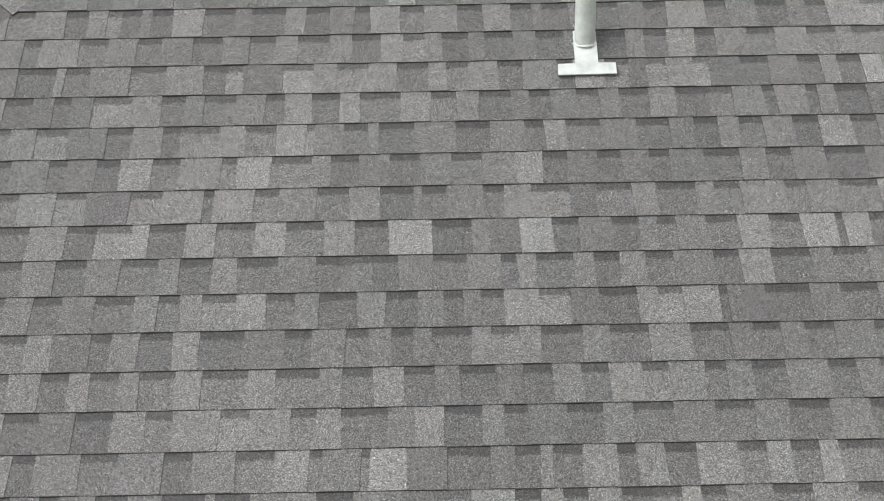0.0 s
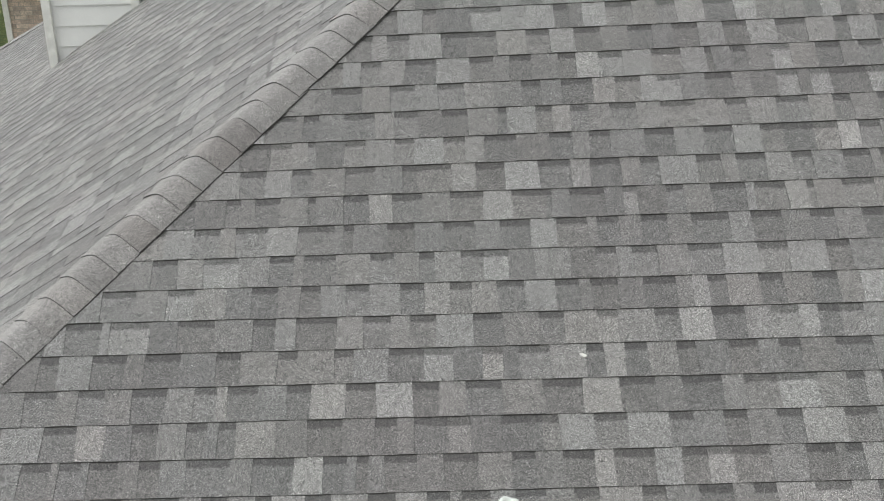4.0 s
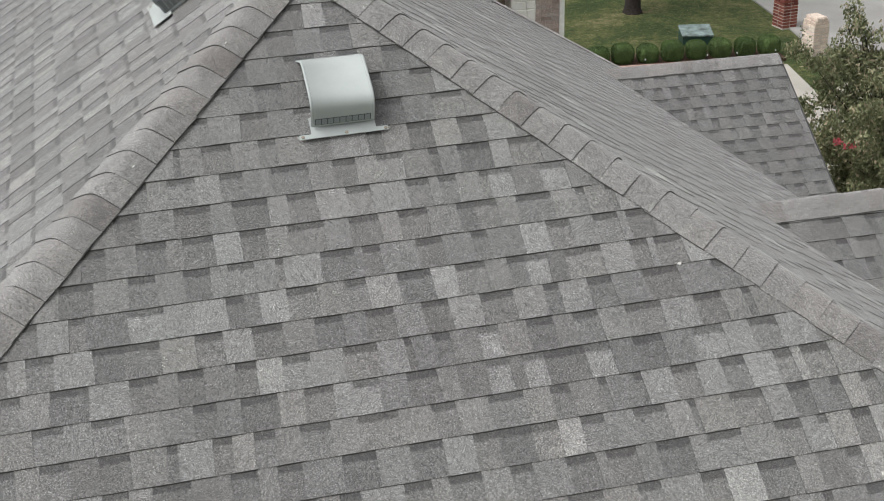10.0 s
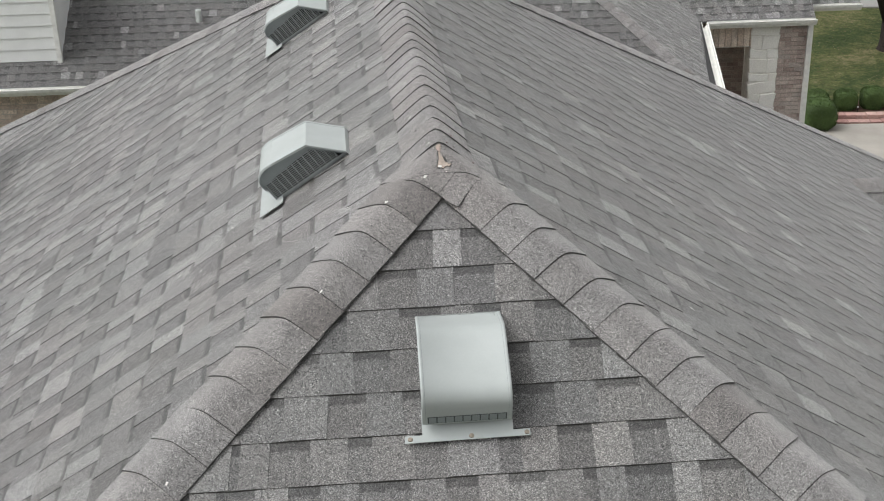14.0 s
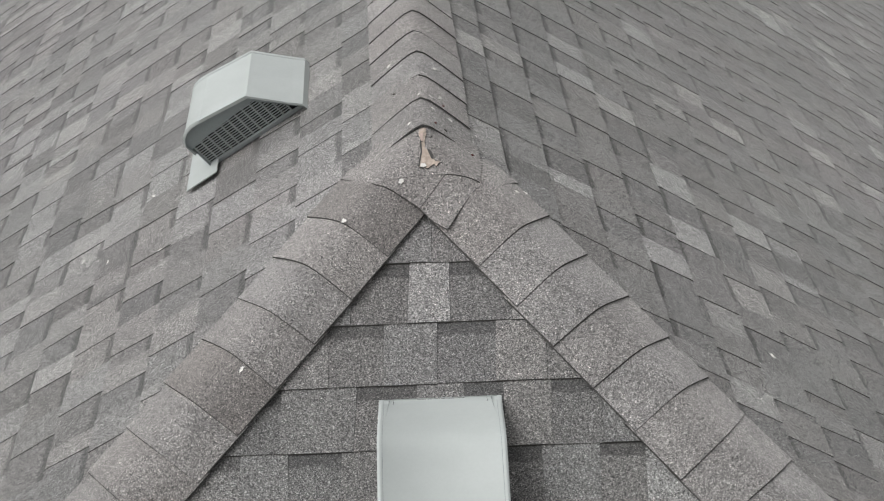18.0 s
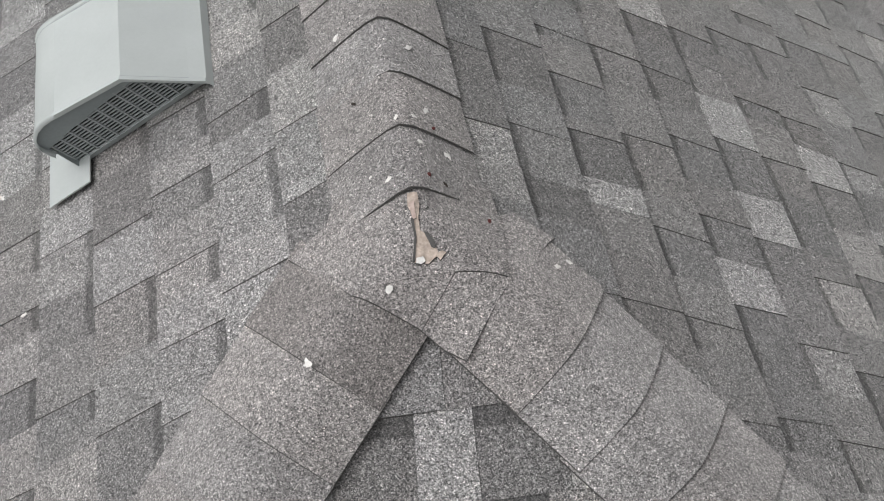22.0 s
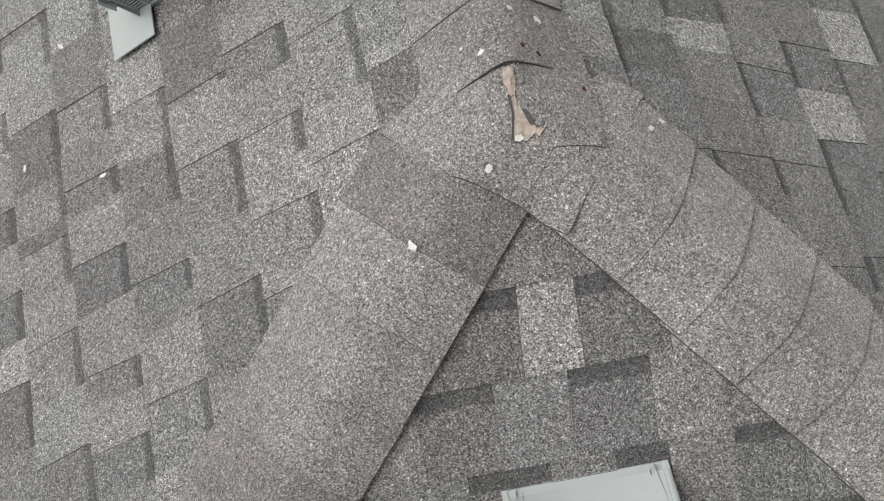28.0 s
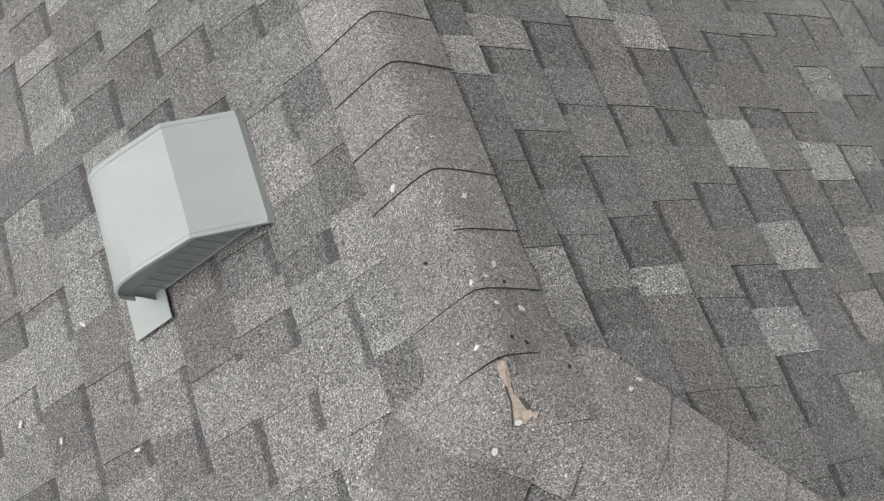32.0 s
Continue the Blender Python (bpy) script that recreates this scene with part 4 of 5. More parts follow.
def slab(name, outline, top, thick, material, label, category):
    bm = bmesh.new()
    t = [bm.verts.new((x, y, top)) for x, y in outline]
    b = [bm.verts.new((x, y, top - thick)) for x, y in outline]
    bm.faces.new(t)
    n = len(outline)
    for i in range(n):
        bm.faces.new((t[i], b[i], b[(i + 1) % n], t[(i + 1) % n]))
    bmesh.ops.recalc_face_normals(bm, faces=bm.faces)
    return tagged(part(name, bm, material, None), label, category, kind="structure")


slab("driveway", [(6.9, 4.0), (9.8, 4.0), (11.0, 12.0), (12.0, 18.2), (8.03, 18.45), (6.9, 18.6)], G + 0.015, 0.12, M_CONC, "pale concrete driveway with a joint", "driveway")
slab("driveway_joint", [(10.72, 16.0), (10.74, 16.0), (11.40, 18.2), (11.38, 18.2)], G + 0.019, 0.01, M_FLASH, "dark joint in the driveway", "joint")
slab("walkway", [(11.2, 12.2), (13.4, 15.5), (14.6, 17.9), (13.7, 18.0), (12.6, 16.8), (11.6, 16.0)], G + 0.012, 0.1, M_CONC, "pale concrete walk", "path")
slab("road", [(13.0, 19.0), (13.2, 20.07), (13.5, 22.07), (13.82, 25.24), (14.0, 26.3), (4.0, 27.6), (-30, 34), (-30, 44), (60, 44), (60, 12), (14.2, 18.6)], G + 0.008, 0.1, M_STREET, "pale concrete street and driveway apron", "road")
slab("flower_bed", [(7.4, 18.95), (12.15, 18.55), (12.25, 19.5), (7.4, 19.9)], G + 0.03, 0.1, M_MULCH, "mulched bed under the clipped shrubs", "flower bed")

edging = thing("brick_edging", "row of faded red edging bricks along the driveway", "edging", Matrix.Translation((7.75, 18.72, G)), kind="structure")
rng = random.Random(5)
me = None
for j, (up, off) in enumerate(((0.10, 0.0), (0.035, -0.20))):
    bm = box(-0.098, -0.09, -0.08, 0.098, 0.09, 0.0, 0.008)
    me = bpy.data.meshes.new("edging_brick")
    bm.to_mesh(me)
    bm.free()
    me.materials.append(M_PAVER)
    ux, uy = 4.42, -0.27
    ln = math.hypot(ux, uy)
    for i in range(int(ln / 0.205)):
        f = i * 0.205
        link("brick", me, edging, m=Matrix.Translation((ux / ln * f - uy / ln * off * -1, uy / ln * f + off + 0.08, up + rng.uniform(-0.004, 0.004))) @ pose(0, 0, 0, 0, 0, math.degrees(math.atan2(uy, ux)) + rng.uniform(-1.5, 1.5)))


# ---- foliage ----
def leaves(rng, centre, radius, count, size, squash=(1, 1, 1), shell=0.55, lump=0.16):
    """Many small folded leaves through a rough ball, thicker towards its skin."""
    verts, faces = [], []
    for _ in range(count):
        d = Vector((rng.gauss(0, 1), rng.gauss(0, 1), rng.gauss(0, 1))).normalized()
        r = radius * (shell + (1 - shell) * rng.random() ** 0.5) * (1 + lump * math.sin(5 * d.x + 3 * d.z) * math.cos(4 * d.y))
        p = Vector(centre) + Vector((d.x * r * squash[0], d.y * r * squash[1], d.z * r * squash[2]))
        q = Euler((rng.uniform(0, 6.3), rng.uniform(0, 6.3), rng.uniform(0, 6.3))).to_matrix()
        s = size * rng.uniform(0.6, 1.4)
        n = len(verts)
        verts += [p + q @ Vector(c) for c in ((-s, 0, 0), (0, -s * 0.45, s * 0.12), (s, 0, 0), (0, s * 0.45, s * 0.12))]
        faces += [(n, n + 1, n + 2), (n, n + 2, n + 3)]
    return verts, faces


def squared(p, centre):
    """Push a point of a ball outwards towards a rounded cube."""
    d = Vector(p) - Vector(centre)
    n = d.normalized()
    return Vector(centre) + d * min(1.22, 1 / (abs(n.x) ** 4 + abs(n.y) ** 4 + abs(n.z) ** 4) ** 0.25) * 0.95


def hedge_ball(x, y, r, seed, tall=0.85):
    rng = random.Random(seed)
    t = thing("boxwood_shrub", "clipped round boxwood shrub in the bed", "shrub", Matrix.Translation((x, y, G)), "clipped shrubs along the driveway")
    bm = bmesh.new()
    bmesh.ops.create_icosphere(bm, subdivisions=3, radius=r * 0.95)
    for v in bm.verts:
        v.co *= 1 + 0.05 * noise.noise(v.co * 6 + Vector((seed, 0, 0)))
        v.co = squared(v.co, (0, 0, 0))
        v.co = Vector((v.co.x, v.co.y, v.co.z * tall + r * tall * 0.92))
    part("inner_foliage", bm, M_HEDGE, t)
    vs, fs = leaves(rng, (0, 0, r * tall * 0.92), r, 5200, 0.012, (1, 1, tall), 0.93, 0.03)
    vs = [squared(v, (0, 0, r * tall * 0.92)) for v in vs]
    tagged(link("leaves", mesh("leaves", vs, fs, [M_HEDGE]), t), kind="stuff")
    part("stem", tube((0, 0, -0.05), (0, 0, r * 0.5), 0.03, 0.02, 8), M_BARK, t)


for i in range(9):
    f = i / 8
    hedge_ball(7.70 + 4.25 * f, 19.36 - 0.34 * f + random.Random(i).uniform(-0.03, 0.03), 0.215 + 0.02 * random.Random(i + 50).random(), 70 + i, 0.98 if i % 3 else 0.9)
hedge_ball(7.42, 18.35, 0.33, 90, 0.9)


def shrub(x, y, height, spread, seed, label):
    """An open flowering shrub: stems, twigs and leaf clumps with gaps."""
    rng = random.Random(seed)
    t = thing("flowering_shrub", label, "shrub", Matrix.Translation((x, y, G)))
    vs, fs, fv, ff = [], [], [], []
    for i in range(84):
        a, lean = rng.uniform(0, 6.3), spread * rng.random() ** 0.6
        h = height * rng.uniform(0.25, 1.0) * (1 - 0.25 * lean / spread)
        tip = Vector((lean * math.cos(a), lean * math.sin(a), h))
        mid = Vector((tip.x * 0.35, tip.y * 0.35, h * 0.55))
        bm = tube((tip.x * 0.06, tip.y * 0.06, -0.05), mid, 0.018, 0.012, 6)
        tube(mid, tip, 0.012, 0.004, 5, bm)
        part("stem", bm, M_BARK, t)
        for j in range(7):
            f = 0.35 + 0.65 * j / 6
            c = mid.lerp(tip, (f - 0.35) / 0.65) + Vector((rng.gauss(0, 0.12), rng.gauss(0, 0.12), rng.gauss(0, 0.08)))
            v, q = leaves(rng, c, 0.20 * rng.uniform(0.6, 1.2), 115, 0.034, (1, 1, 0.9), 0.1)
            fs += [tuple(k + len(vs) for k in face) for face in q]
            vs += v
        for j in range(3):
            c = tip + Vector((rng.gauss(0, 0.03), rng.gauss(0, 0.03), 0.10 * j))
            v, q = leaves(rng, c, 0.06, 14, 0.022, (1, 1, 1.6), 0.1)
            fs += [tuple(k + len(vs) for k in face) for face in q]
            vs += v
    tagged(link("leaves", mesh("leaves", vs, fs, [M_LEAF]), t), kind="stuff")
    for c in ((-1.21, -0.75, height * 0.44), (-1.14, -0.8, height * 0.45), (-1.31, -0.62, height * 0.45)):
        v, q = leaves(rng, c, 0.065, 45, 0.028, (1, 1, 0.8), 0.2)
        link("blossom", mesh("blossom", v, q, [M_PETAL]), t, "cluster of red blossoms")
    return t


shrub(9.93, 10.7, 3.45, 1.58, 7, "loose green shrub with red blossoms beside the gable")


def tree(x, y, seed):
    rng = random.Random(seed)
    t = thing("tree", "lawn tree with a dark forking trunk", "tree", Matrix.Translation((x, y, G)))
    bm = bmesh.new()
    rings = [[bm.verts.new((r * math.cos(a * math.pi / 9) * (1 + 0.07 * math.sin(2.5 * a + 3 * h)), r * math.sin(a * math.pi / 9), h)) for a in range(18)] for h, r in ((-0.1, 0.26), (0.0, 0.235), (0.06, 0.205), (0.16, 0.19), (0.35, 0.183), (0.55, 0.19), (0.72, 0.17))]
    for p, q in zip(rings, rings[1:]):
        for i in range(18):
            bm.faces.new((p[i], p[(i + 1) % 18], q[(i + 1) % 18], q[i]))
    tube((-0.03, 0.0, 0.60), (-0.70, 0.05, 2.3), 0.15, 0.09, 12, bm)
    tube((0.04, 0.0, 0.60), (0.66, -0.05, 2.3), 0.15, 0.08, 12, bm)
    part("trunk", bm, M_BARK, t, "", True)
    vs, fs = [], []
    for i in range(11):
        a, h0 = i * 2.4, 1.5 + 0.12 * i
        tip = Vector((1.9 * math.cos(a) * rng.uniform(0.7, 1.2), 1.9 * math.sin(a) * rng.uniform(0.7, 1.2), h0 + rng.uniform(1.0, 2.6)))
        mid = Vector((tip.x * 0.4, tip.y * 0.4, (h0 + tip.z) / 2 + 0.2))
        bm = tube((0.07, 0.01, h0), mid, 0.08, 0.05, 8)
        tube(mid, tip, 0.05, 0.015, 7, bm)
        part("limb", bm, M_BARK, t)
        for j in range(5):
            c = mid.lerp(tip, 0.3 + 0.2 * j) + Vector((rng.gauss(0, 0.3), rng.gauss(0, 0.3), rng.gauss(0.2, 0.25)))
            v, q = leaves(rng, c, rng.uniform(0.35, 0.6), 170, 0.06, (1, 1, 0.8), 0.2)
            fs += [tuple(k + len(vs) for k in face) for face in q]
            vs += v
    tagged(link("crown", mesh("crown", vs, fs, [M_LEAF]), t), kind="stuff")


tree(10.45, 23.2, 3)


# ---- brick mailbox pillars ----
def brick_pillar(x, y, wide, deep, high, material, label, arched, turn=0.0):
    t = thing("brick_pillar", label, "mailbox pillar", Matrix.Translation((x, y, G)) @ pose(0, 0, 0, 0, 0, turn))
    part("core", box(-wide / 2 + 0.004, -deep / 2 + 0.004, -0.05, wide / 2 - 0.004, deep / 2 - 0.004, high - (0.2 if arched else 0.01)), M_MORTAR, t)
    if arched:
        part("crown_core", box(-wide / 2 + 0.115, -deep / 2 + 0.012, high - 0.2, wide / 2 - 0.115, deep / 2 - 0.012, high - 0.01), M_MORTAR, t)
    rng = random.Random(int(x * 100))
    course, row = 0.072, 0
    z = 0.0
    shared = {}
    while z < high - 0.03:
        inset = 0.0
        if arched and z > high - 0.22:
            inset = 0.10 * ((z - (high - 0.22)) / 0.22) ** 2
        for axis in (0, 1):
            run, other = (wide, deep) if axis == 0 else (deep, wide)
            run -= 2 * inset
            n = max(2, round(run / 0.20))
            for sgn in (-1, 1):
                for i in range(n):
                    c = -run / 2 + (i + 0.5) * run / n
                    key = (round(run / n, 3), axis)
                    if key not in shared:
                        bm = box(-run / n / 2 + 0.006, -0.045, 0.006, run / n / 2 - 0.006, 0.045, course - 0.006, 0.003)
                        shared[key] = bpy.data.meshes.new("brick")
                        bm.to_mesh(shared[key])
                        bm.free()
                        shared[key].materials.append(material)
                    o = sgn * (other / 2 - 0.045 - (inset if axis else 0.0))
                    m = Matrix.Translation((c, o, z) if axis == 0 else (o, c, z)) @ pose(0, 0, 0, 0, 0, 0 if axis == 0 else 90)
                    link("brick", shared[key], t, m=m)
        z += course
    part("cap_course", box(-wide / 2 + 0.06, -deep / 2 + 0.02, high - 0.03, wide / 2 - 0.06, deep / 2 - 0.02, high + 0.03, 0.02), material, t)


brick_pillar(13.28, 20.95, 0.38, 0.42, 0.74, M_BRICKR, "red brick mailbox pillar with a rounded top", True, 8)
brick_pillar(12.93, 18.85, 0.38, 0.42, 0.78, M_BRICKT, "tan brick mailbox pillar with a rounded top", True, 8)


# ---- green utility cabinet ----
ub = thing("utility_cabinet", "dark green utility cabinet with a sloped lid on the lawn", "utility box", Matrix.Translation((10.85, 20.35, G)) @ pose(0, 0, 0, 0, 0, -12))
part("body", prism([(-0.26, 0), (-0.26, 0.20), (0.26, 0.29), (0.26, 0)], -0.33, 0.33), M_GREEN, ub)
# paler, mottled lid: the sky's reflection is partly painted into its colour
part("lid", prism([(-0.28, 0.19), (-0.28, 0.22), (0.28, 0.32), (0.28, 0.29)], -0.35, 0.35), plain("sky_tinted_green_lid", (0.16, 0.21, 0.20), 0.18, 0.8, mottle=0.5, scale=5), ub, "shiny lid, sky reflection painted in paler green")


# ---- far wing of the house ----
BASE = -9.0     # the ground below the walls
WY, WX = 12.9, 4.20
LY = 14.6
WING = Slope((0, WY, EAVE), 0, 0.66)
WINGR = Slope((WX, WY, EAVE), -0.652, 0.099)
rz = EAVE + 0.66 * 5.0
w_front = [Vector((WX, WY, EAVE)), Vector((-0.102, WY + 5, rz)), Vector((-1.5, WY + 5, rz)), Vector((-1.5, WY, EAVE))]
w_side = [Vector((WX, WY, EAVE)), Vector((WX + 1.215, WY + 8, EAVE)), Vector((0.353, WY + 8, rz)), Vector((-0.102, WY + 5, rz))]
d = deck("roof_slope", WING, w_front, house, "far wing slope of darker grey shingles")
lay_shingles(WING, w_front, d, 51, tones=(0.0, 0.25, 0.08))
WINGL = Slope((0, LY, EAVE), 0, 0.66)
l_front = [Vector((-0.5, LY, EAVE)), Vector((-0.5, LY + 5, rz)), Vector((-8.9, LY + 5, rz)), Vector((-8.9, LY, EAVE))]
d = deck("roof_slope", WINGL, l_front, house, "far wing slope of darker grey shingles")
lay_shingles(WINGL, l_front, d, 56, tones=(0.0, 0.25, 0.08))
d = deck("roof_slope", WINGR, w_side, house, "far wing slope of grey shingles beside a hip")
lay_shingles(WINGR, w_side, d, 52)
hip = thing("hip", "row of bent cap shingles along a hip of the far wing", "")
hip.parent = house
lay_caps((WX, WY, EAVE), (-0.102, WY + 5, rz), WING.n, WINGR.n, hip, 53)
EY = 16.85
ENTRY = Slope((0, EY, EAVE), 0, 0.66)
e_front = [Vector((6.72, EY, EAVE)), Vector((6.72, EY + 3, EAVE + 1.98)), Vector((2.0, EY + 3, EAVE + 1.98)), Vector((2.0, EY, EAVE))]
d = deck("roof_slope", ENTRY, e_front, house, "entry slope of grey shingles above a gutter")
lay_shingles(ENTRY, e_front, d, 54)
e2 = Slope((0, 17.7, EAVE), 0, 0.66)
e2c = [Vector((7.75, 17.7, EAVE)), Vector((7.75, 19.7, EAVE + 1.32)), Vector((6.0, 19.7, EAVE + 1.32)), Vector((6.0, 17.7, EAVE))]
d = deck("roof_slope", e2, e2c, house, "entry slope of grey shingles above a gutter")
lay_shingles(e2, e2c, d, 55)


def gutter(p, q, out, label="white sheet-metal eave gutter"):
    """A K-shaped gutter from p to q, hung off the eave on the side out."""
    p, q, out = Vector(p), Vector(q), Vector(out).normalized()
    d = (q - p).normalized()
    prof = [(0.0, 0.0), (0.0, -0.11), (0.06, -0.11), (0.075, -0.085), (0.10, -0.05), (0.105, -0.012), (0.115, -0.012), (0.115, 0.0), (0.095, 0.0), (0.09, -0.045), (0.055, -0.098), (0.01, -0.098), (0.01, 0.0)]
    bm = bmesh.new()
    a, b = ([bm.verts.new(c + out * o + Vector((0, 0, z))) for o, z in prof] for c in (p, q))
    for i in range(len(prof)):
        j = (i + 1) % len(prof)
        bm.faces.new((a[i], a[j], b[j], b[i]))
    bm.faces.new(a)
    bm.faces.new(b[::-1])
    bmesh.ops.recalc_face_normals(bm, faces=bm.faces)
    return part("gutter", bm, M_TRIM, house, label)


def boards(p, q, label="white fascia board"):
    bm = bmesh.new()
    bar(bm, Vector(p) - Vector((0, 0, 0.09)), Vector(q) - Vector((0, 0, 0.09)), 0.17, 0.02, (Vector(q) - Vector(p)).cross(Vector((0, 0, 1))))
    part("fascia", bm, M_TRIM, house, label)


gutter((-8.9, LY, EAVE), (-1.5, LY, EAVE), (0, -1, 0))
gutter((-1.5, WY, EAVE), (WX, WY, EAVE), (0, -1, 0))
gutter((WX, WY, EAVE), (WX + 0.60, EY, EAVE), (0.989, -0.15, 0))
gutter((WX + 0.72, EY, EAVE), (6.72, EY, EAVE), (0, -1, 0))
gutter((6.5, 17.7, EAVE), (7.75, 17.7, EAVE), (0, -1, 0))
for p, q in ((C_FL, C_FR), (C_BL, C_FL), (C_FR, C_BR)):
    boards(p, q)


def brick_wall(p, q, z0, z1, material, out, label, seed, first=None, single=0, name="wall"):
    """A wall face with running-bond bricks set proud of its mortar."""
    p, q, out = Vector((*p, 0)), Vector((*q, 0)), Vector((*out, 0)).normalized()
    d = q - p
    ln = d.length
    d.normalize()
    bm = bmesh.new()
    bar(bm, p + Vector((0, 0, (z0 + z1) / 2)), q + Vector((0, 0, (z0 + z1) / 2)), z1 - z0, 0.2, out)
    wall = part(name, bm, M_MORTAR, house, label)
    rng = random.Random(seed)
    verts, faces = [], []
    z, row = z0 + 0.005, 0
    count = 0
    shape = [(0, 1, 2, 3), (0, 4, 5, 1), (1, 5, 6, 2), (2, 6, 7, 3), (3, 7, 4, 0)]
    while z < z1 - 0.02:
        tall = min(0.066, z1 - z - 0.004)
        s = -0.105 * (row % 2)
        while s < ln:
            s0, s1 = max(s, 0.0), min(s + 0.20, ln)
            if s1 - s0 > 0.03:
                n = len(verts)
                h = 0.008 + rng.uniform(-0.002, 0.002)
                c = [p + d * a + Vector((0, 0, b)) for a, b in ((s0, z), (s1, z), (s1, z + tall), (s0, z + tall))]
                quad = [v + out * h for v in c] + [v - out * 0.002 for v in c]
                if count < single and rng.random() < 2:
                    link("brick", mesh("brick", quad, shape, [material]), wall)
                    count += 1
                else:
                    verts += quad
                    faces += [tuple(i + n for i in f) for f in shape]
            s += 0.21
        z, row = z + 0.076, row + 1
    if verts:
        tagged(link("bricks", mesh("bricks", verts, faces, [material]), wall), kind="stuff")
    return wall


# entry wall: brick pier, white stone, recessed porch behind a soldier lintel
WALLY, TOP = 17.04, EAVE - 0.08
brick_wall((6.19, WALLY), (6.66, WALLY), BASE, TOP, M_BRICK, (0, -1), "brown brick pier beside the entry", 61, single=140)
brick_wall((4.4, WALLY + 0.9), (5.85, WALLY + 0.9), BASE, TOP, M_BRICK, (0, -1), "shaded brown brick inside the porch", 62, single=150)
stone = thing("stone_pier", "pier of irregular white stones beside the porch", "")
stone.parent = house
rng = random.Random(8)
part("core", box(5.71, WALLY - 0.026, BASE, 6.18, WALLY + 0.35, TOP), plain("pale_mortar", (0.80, 0.78, 0.73), 0.95, 0.2, fine=200, bump=0.002), stone)
z = BASE
while z < TOP - 0.05:
    h = min(rng.uniform(0.12, 0.27), TOP - z)
    cut = rng.uniform(0.14, 0.35) if rng.random() < 0.8 else 0.0
    for a, b in ((5.70, 5.70 + cut), (5.70 + cut, 6.19)):
        if b - a > 0.05:
            bm = box(a + 0.006, WALLY - 0.034 - rng.uniform(0, 0.008), z + 0.006, b - 0.006, WALLY + 0.1, z + h - 0.006, 0.012)
            lean, slip = rng.uniform(-0.25, 0.25), rng.uniform(-0.20, 0.20)
            for v in bm.verts:
                v.co += Vector((lean * (v.co.z - z - h / 2), 0, slip * (v.co.x - (a + b) / 2)))
            part("stone", bm, M_STONE, stone)
    z += h
for i in range(8):
    part("lintel_brick", box(4.95 + 0.106 * i, WALLY - 0.01, EAVE - 0.50, 4.95 + 0.106 * i + 0.098, WALLY + 0.12, TOP, 0.004), M_BRICKT, house, "tan soldier brick over the porch")
part("porch_ceiling", box(4.5, WALLY + 0.02, EAVE - 0.52, 6.3, WALLY + 0.9, EAVE - 0.49), M_SOFFIT, house)
bm = bmesh.new()
bar(bm, (6.70, WALLY - 0.05, EAVE - 0.1), (6.70, WALLY - 0.05, BASE), 0.09, 0.07, (0, -1, 0))
part("downspout", bm, M_TRIM, house, "cream rectangular downspout")
brick_wall((6.72, WALLY), (6.72, WALLY + 5), BASE, TOP, M_BRICK, (1, 0), "brown brick end wall", 63)
brick_wall((-1.2, WY + 0.35), (WX - 0.3, WY + 0.35), BASE, TOP, M_BRICKT, (0, -1), "tan brick wall of the far wing", 66)
brick_wall((-8.5, LY + 0.35), (-1.2, LY + 0.35), BASE, TOP - 0.25, M_BRICKT, (0, -1), "tan brick wall of the far wing", 64)
for i in range(52):
    part("soldier_brick", box(-8.5 + 0.106 * i, LY + 0.33, TOP - 0.25, -8.5 + 0.106 * i + 0.098, LY + 0.45, TOP - 0.01, 0.003), M_BRICKT, house, "tan soldier brick under the eave")
brick_wall((WX - 0.25, WY + 0.35), (WX + 0.42, EY + 1), BASE, TOP, M_BRICK, (1, 0), "brown brick return wall", 65)
# main walls under the eaves
i = 0.45
for p, q, out in (((C_FL.x + i, C_FL.y + i), (C_FR.x - i, C_FR.y + i), (0, -1)), ((C_BL.x + i, C_BL.y), (C_FL.x + i, C_FL.y + i), (-1, 0)), ((C_FR.x - i, C_FR.y + i), (C_BR.x - i, C_BR.y), (1, 0))):
    bm = bmesh.new()
    bar(bm, (*p, (BASE + EAVE) / 2), (*q, (BASE + EAVE) / 2), EAVE - BASE, 0.2, (*out, 0))
    part("wall", bm, M_BRICKT, house, "tan brick wall under the eave")
chase(-6.8, -5.32, 15.02, 16.2, -4.02, -1.9, "white lap-sided chimney chase on the far wing")
plumbing_vent(-3.28, 15.6, -3.47, "white plumbing pipe on the far wing roof", WINGL, 0.045, False)
bm = bmesh.new()
bar(bm, (-8.52, LY + 0.30, EAVE - 0.1), (-8.52, LY + 0.30, BASE), 0.10, 0.07, (0, -1, 0))
part("downspout", bm, M_TRIM, house, "white corner downspout")
brick_wall((-8.5, LY + 0.36), (-8.5, LY + 5), BASE, TOP, M_BRICKT, (-1, 0), "tan brick end wall of the far wing", 67)


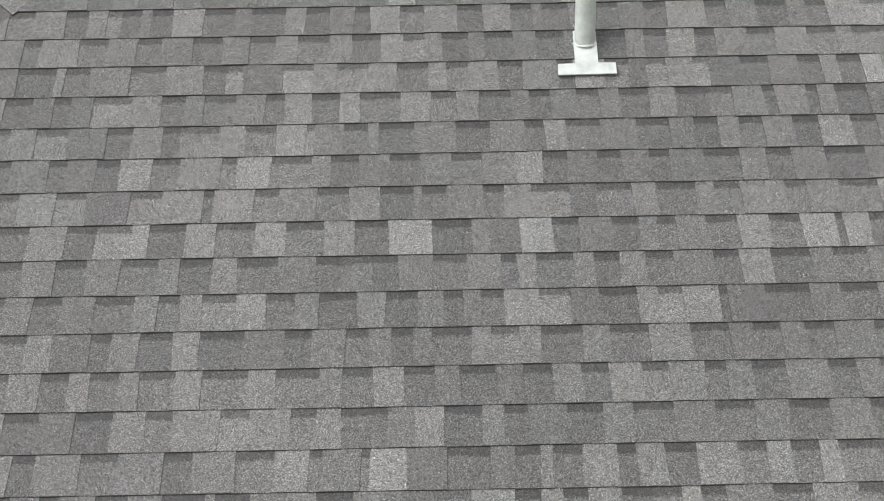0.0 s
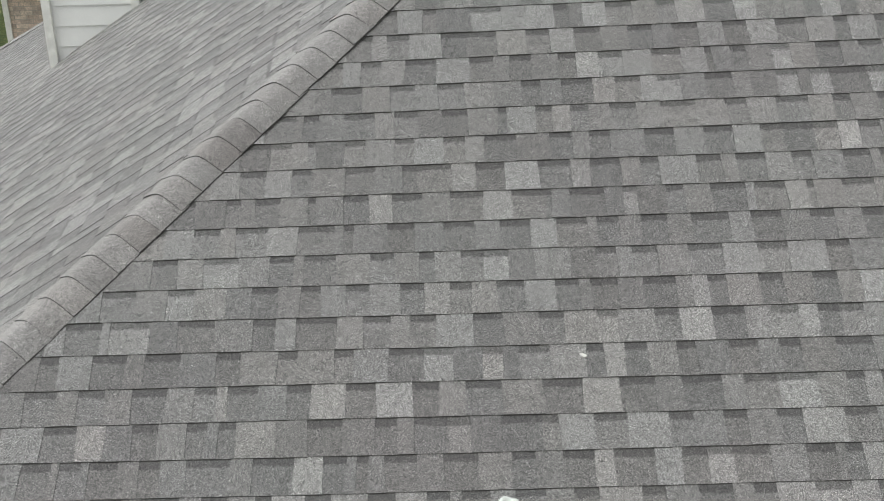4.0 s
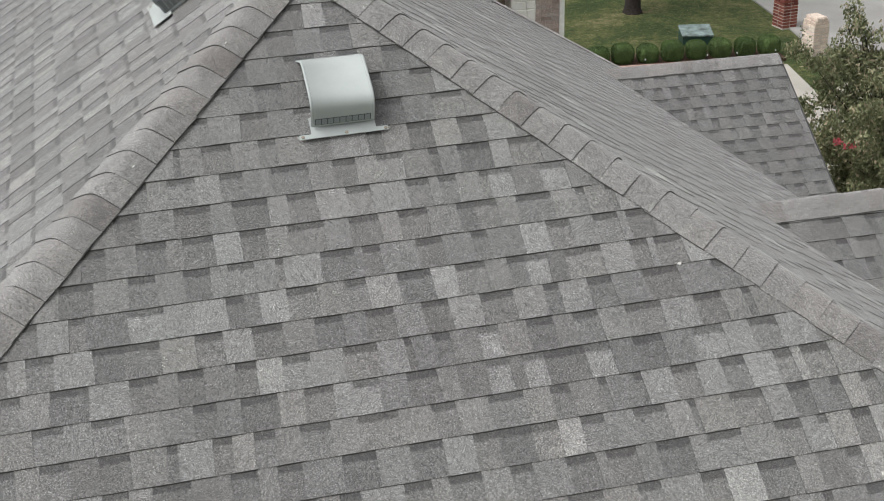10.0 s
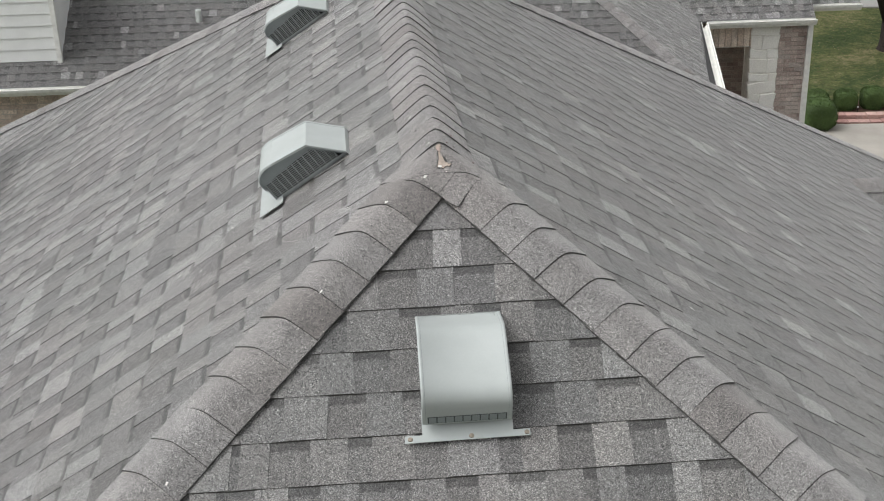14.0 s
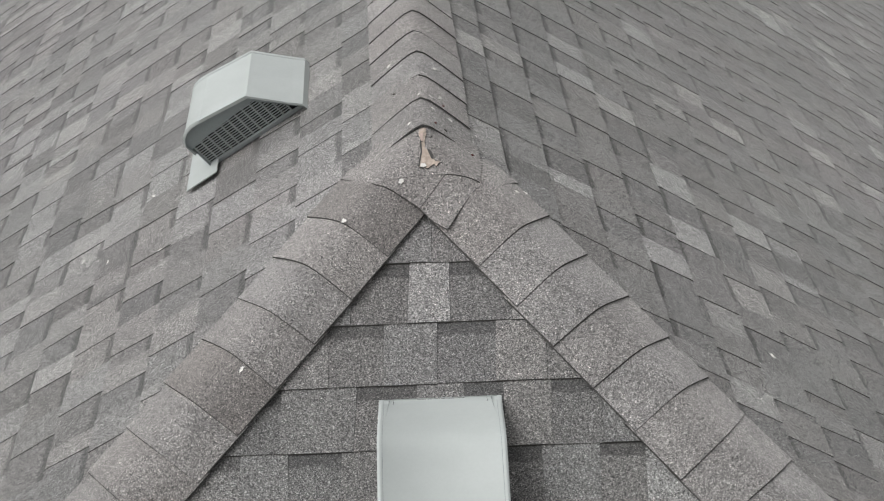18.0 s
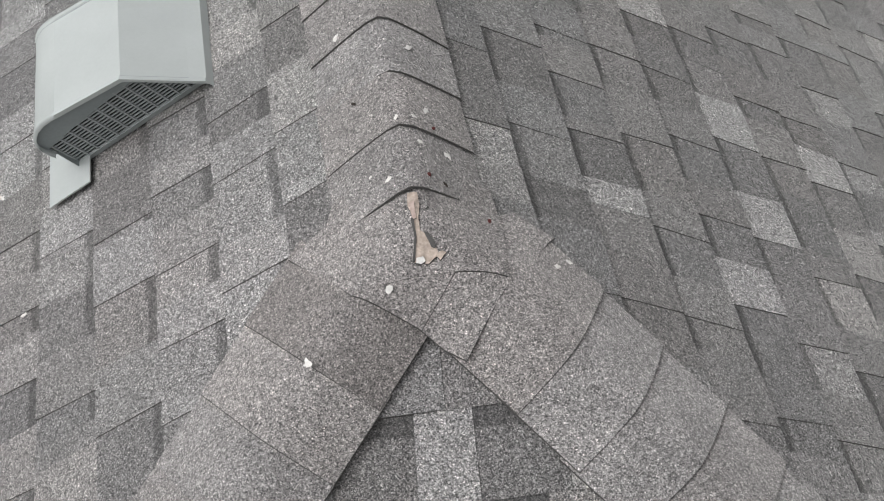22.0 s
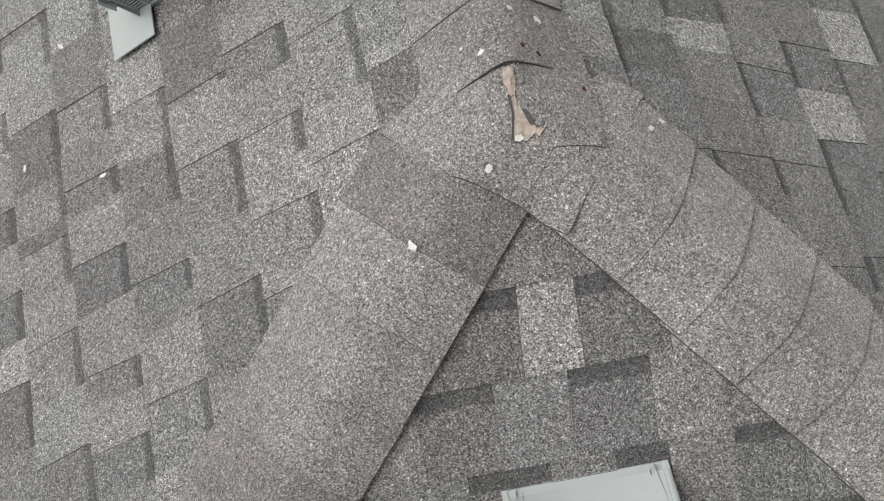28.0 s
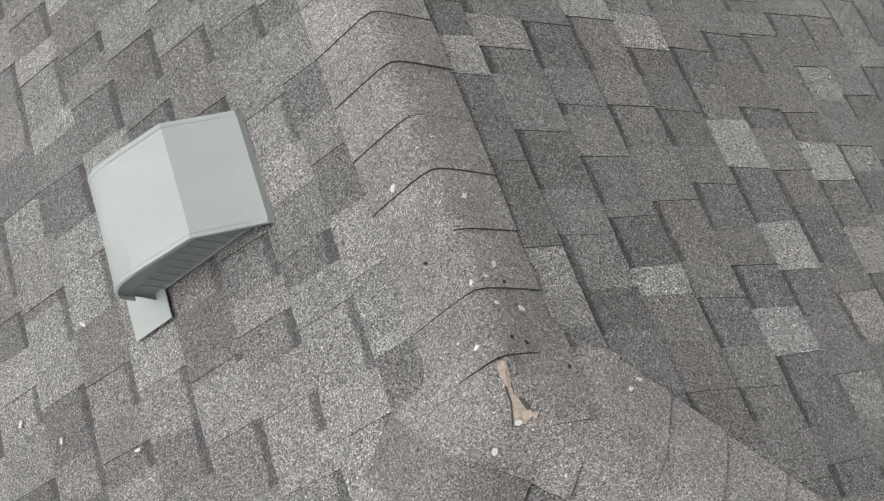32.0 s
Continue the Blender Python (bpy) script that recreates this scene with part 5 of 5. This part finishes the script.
# ---- low garden lights before the shrubs ----
def path_light(x, y):
    t = thing("path_light", "small garden light on a dark stake in the bed", "garden light", Matrix.Translation((x, y, G + 0.03)), "lights along the bed")
    part("stake", tube((0, 0, -0.05), (0, 0, 0.14), 0.008, 0.008, 8), M_VOID, t)
    part("lens", tube((0, 0, 0.14), (0, 0, 0.16), 0.010, 0.010, 10), M_DROP, t, "pale lens")
    part("hood", tube((0, 0, 0.16), (0, 0, 0.175), 0.018, 0.006, 10), M_VENT, t, "small metal hood")


for x in (8.35, 9.1, 10.45, 11.1, 11.95):
    path_light(x, 18.93 - 0.061 * (x - 7.75))

# ---- fallen leaves on the lawn ----
rng = random.Random(77)
vs, fs = [], []
for _ in range(1500):
    x, y = rng.uniform(7.0, 13.6), 19.6 + 6.5 * rng.random() ** 1.2
    if x > 12.9 + 0.11 * (y - 19):
        continue
    r, a = rng.uniform(0.008, 0.020), rng.uniform(0, 6.3)
    n = len(vs)
    for k in range(4):
        b = a + k * math.pi / 2
        vs.append((x + r * (1.5 if k % 2 else 0.8) * math.cos(b), y + r * (1.5 if k % 2 else 0.8) * math.sin(b), G - 0.012 + rng.uniform(0, 0.018)))
    fs.append((n, n + 1, n + 2, n + 3))
tagged(link("fallen_leaves", mesh("fallen_leaves", vs, fs, [leaf_stuff("dry_leaves", [(0, (0.06, 0.042, 0.021)), (0.5, (0.13, 0.096, 0.048)), (1, (0.20, 0.16, 0.09))])])), "dry brown leaves scattered over the lawn", "fallen leaves", kind="stuff")

# ---- the yard, scaled 1.25 times away from a camera position to fit its view ----
YARD = Matrix.Translation((-0.53, -5.2, 1.5)) @ Matrix.Scale(1.25, 4) @ Matrix.Translation((0.53, 5.2, -1.5))
for ob in list(scene.objects):
    if ob.parent is None and ob.name.split(".")[0] in ("ground", "driveway", "driveway_joint", "walkway", "road", "flower_bed", "brick_edging", "boxwood_shrub", "flowering_shrub", "tree", "brick_pillar", "utility_cabinet", "path_light", "fallen_leaves"):
        ob.matrix_basis = YARD @ ob.matrix_basis
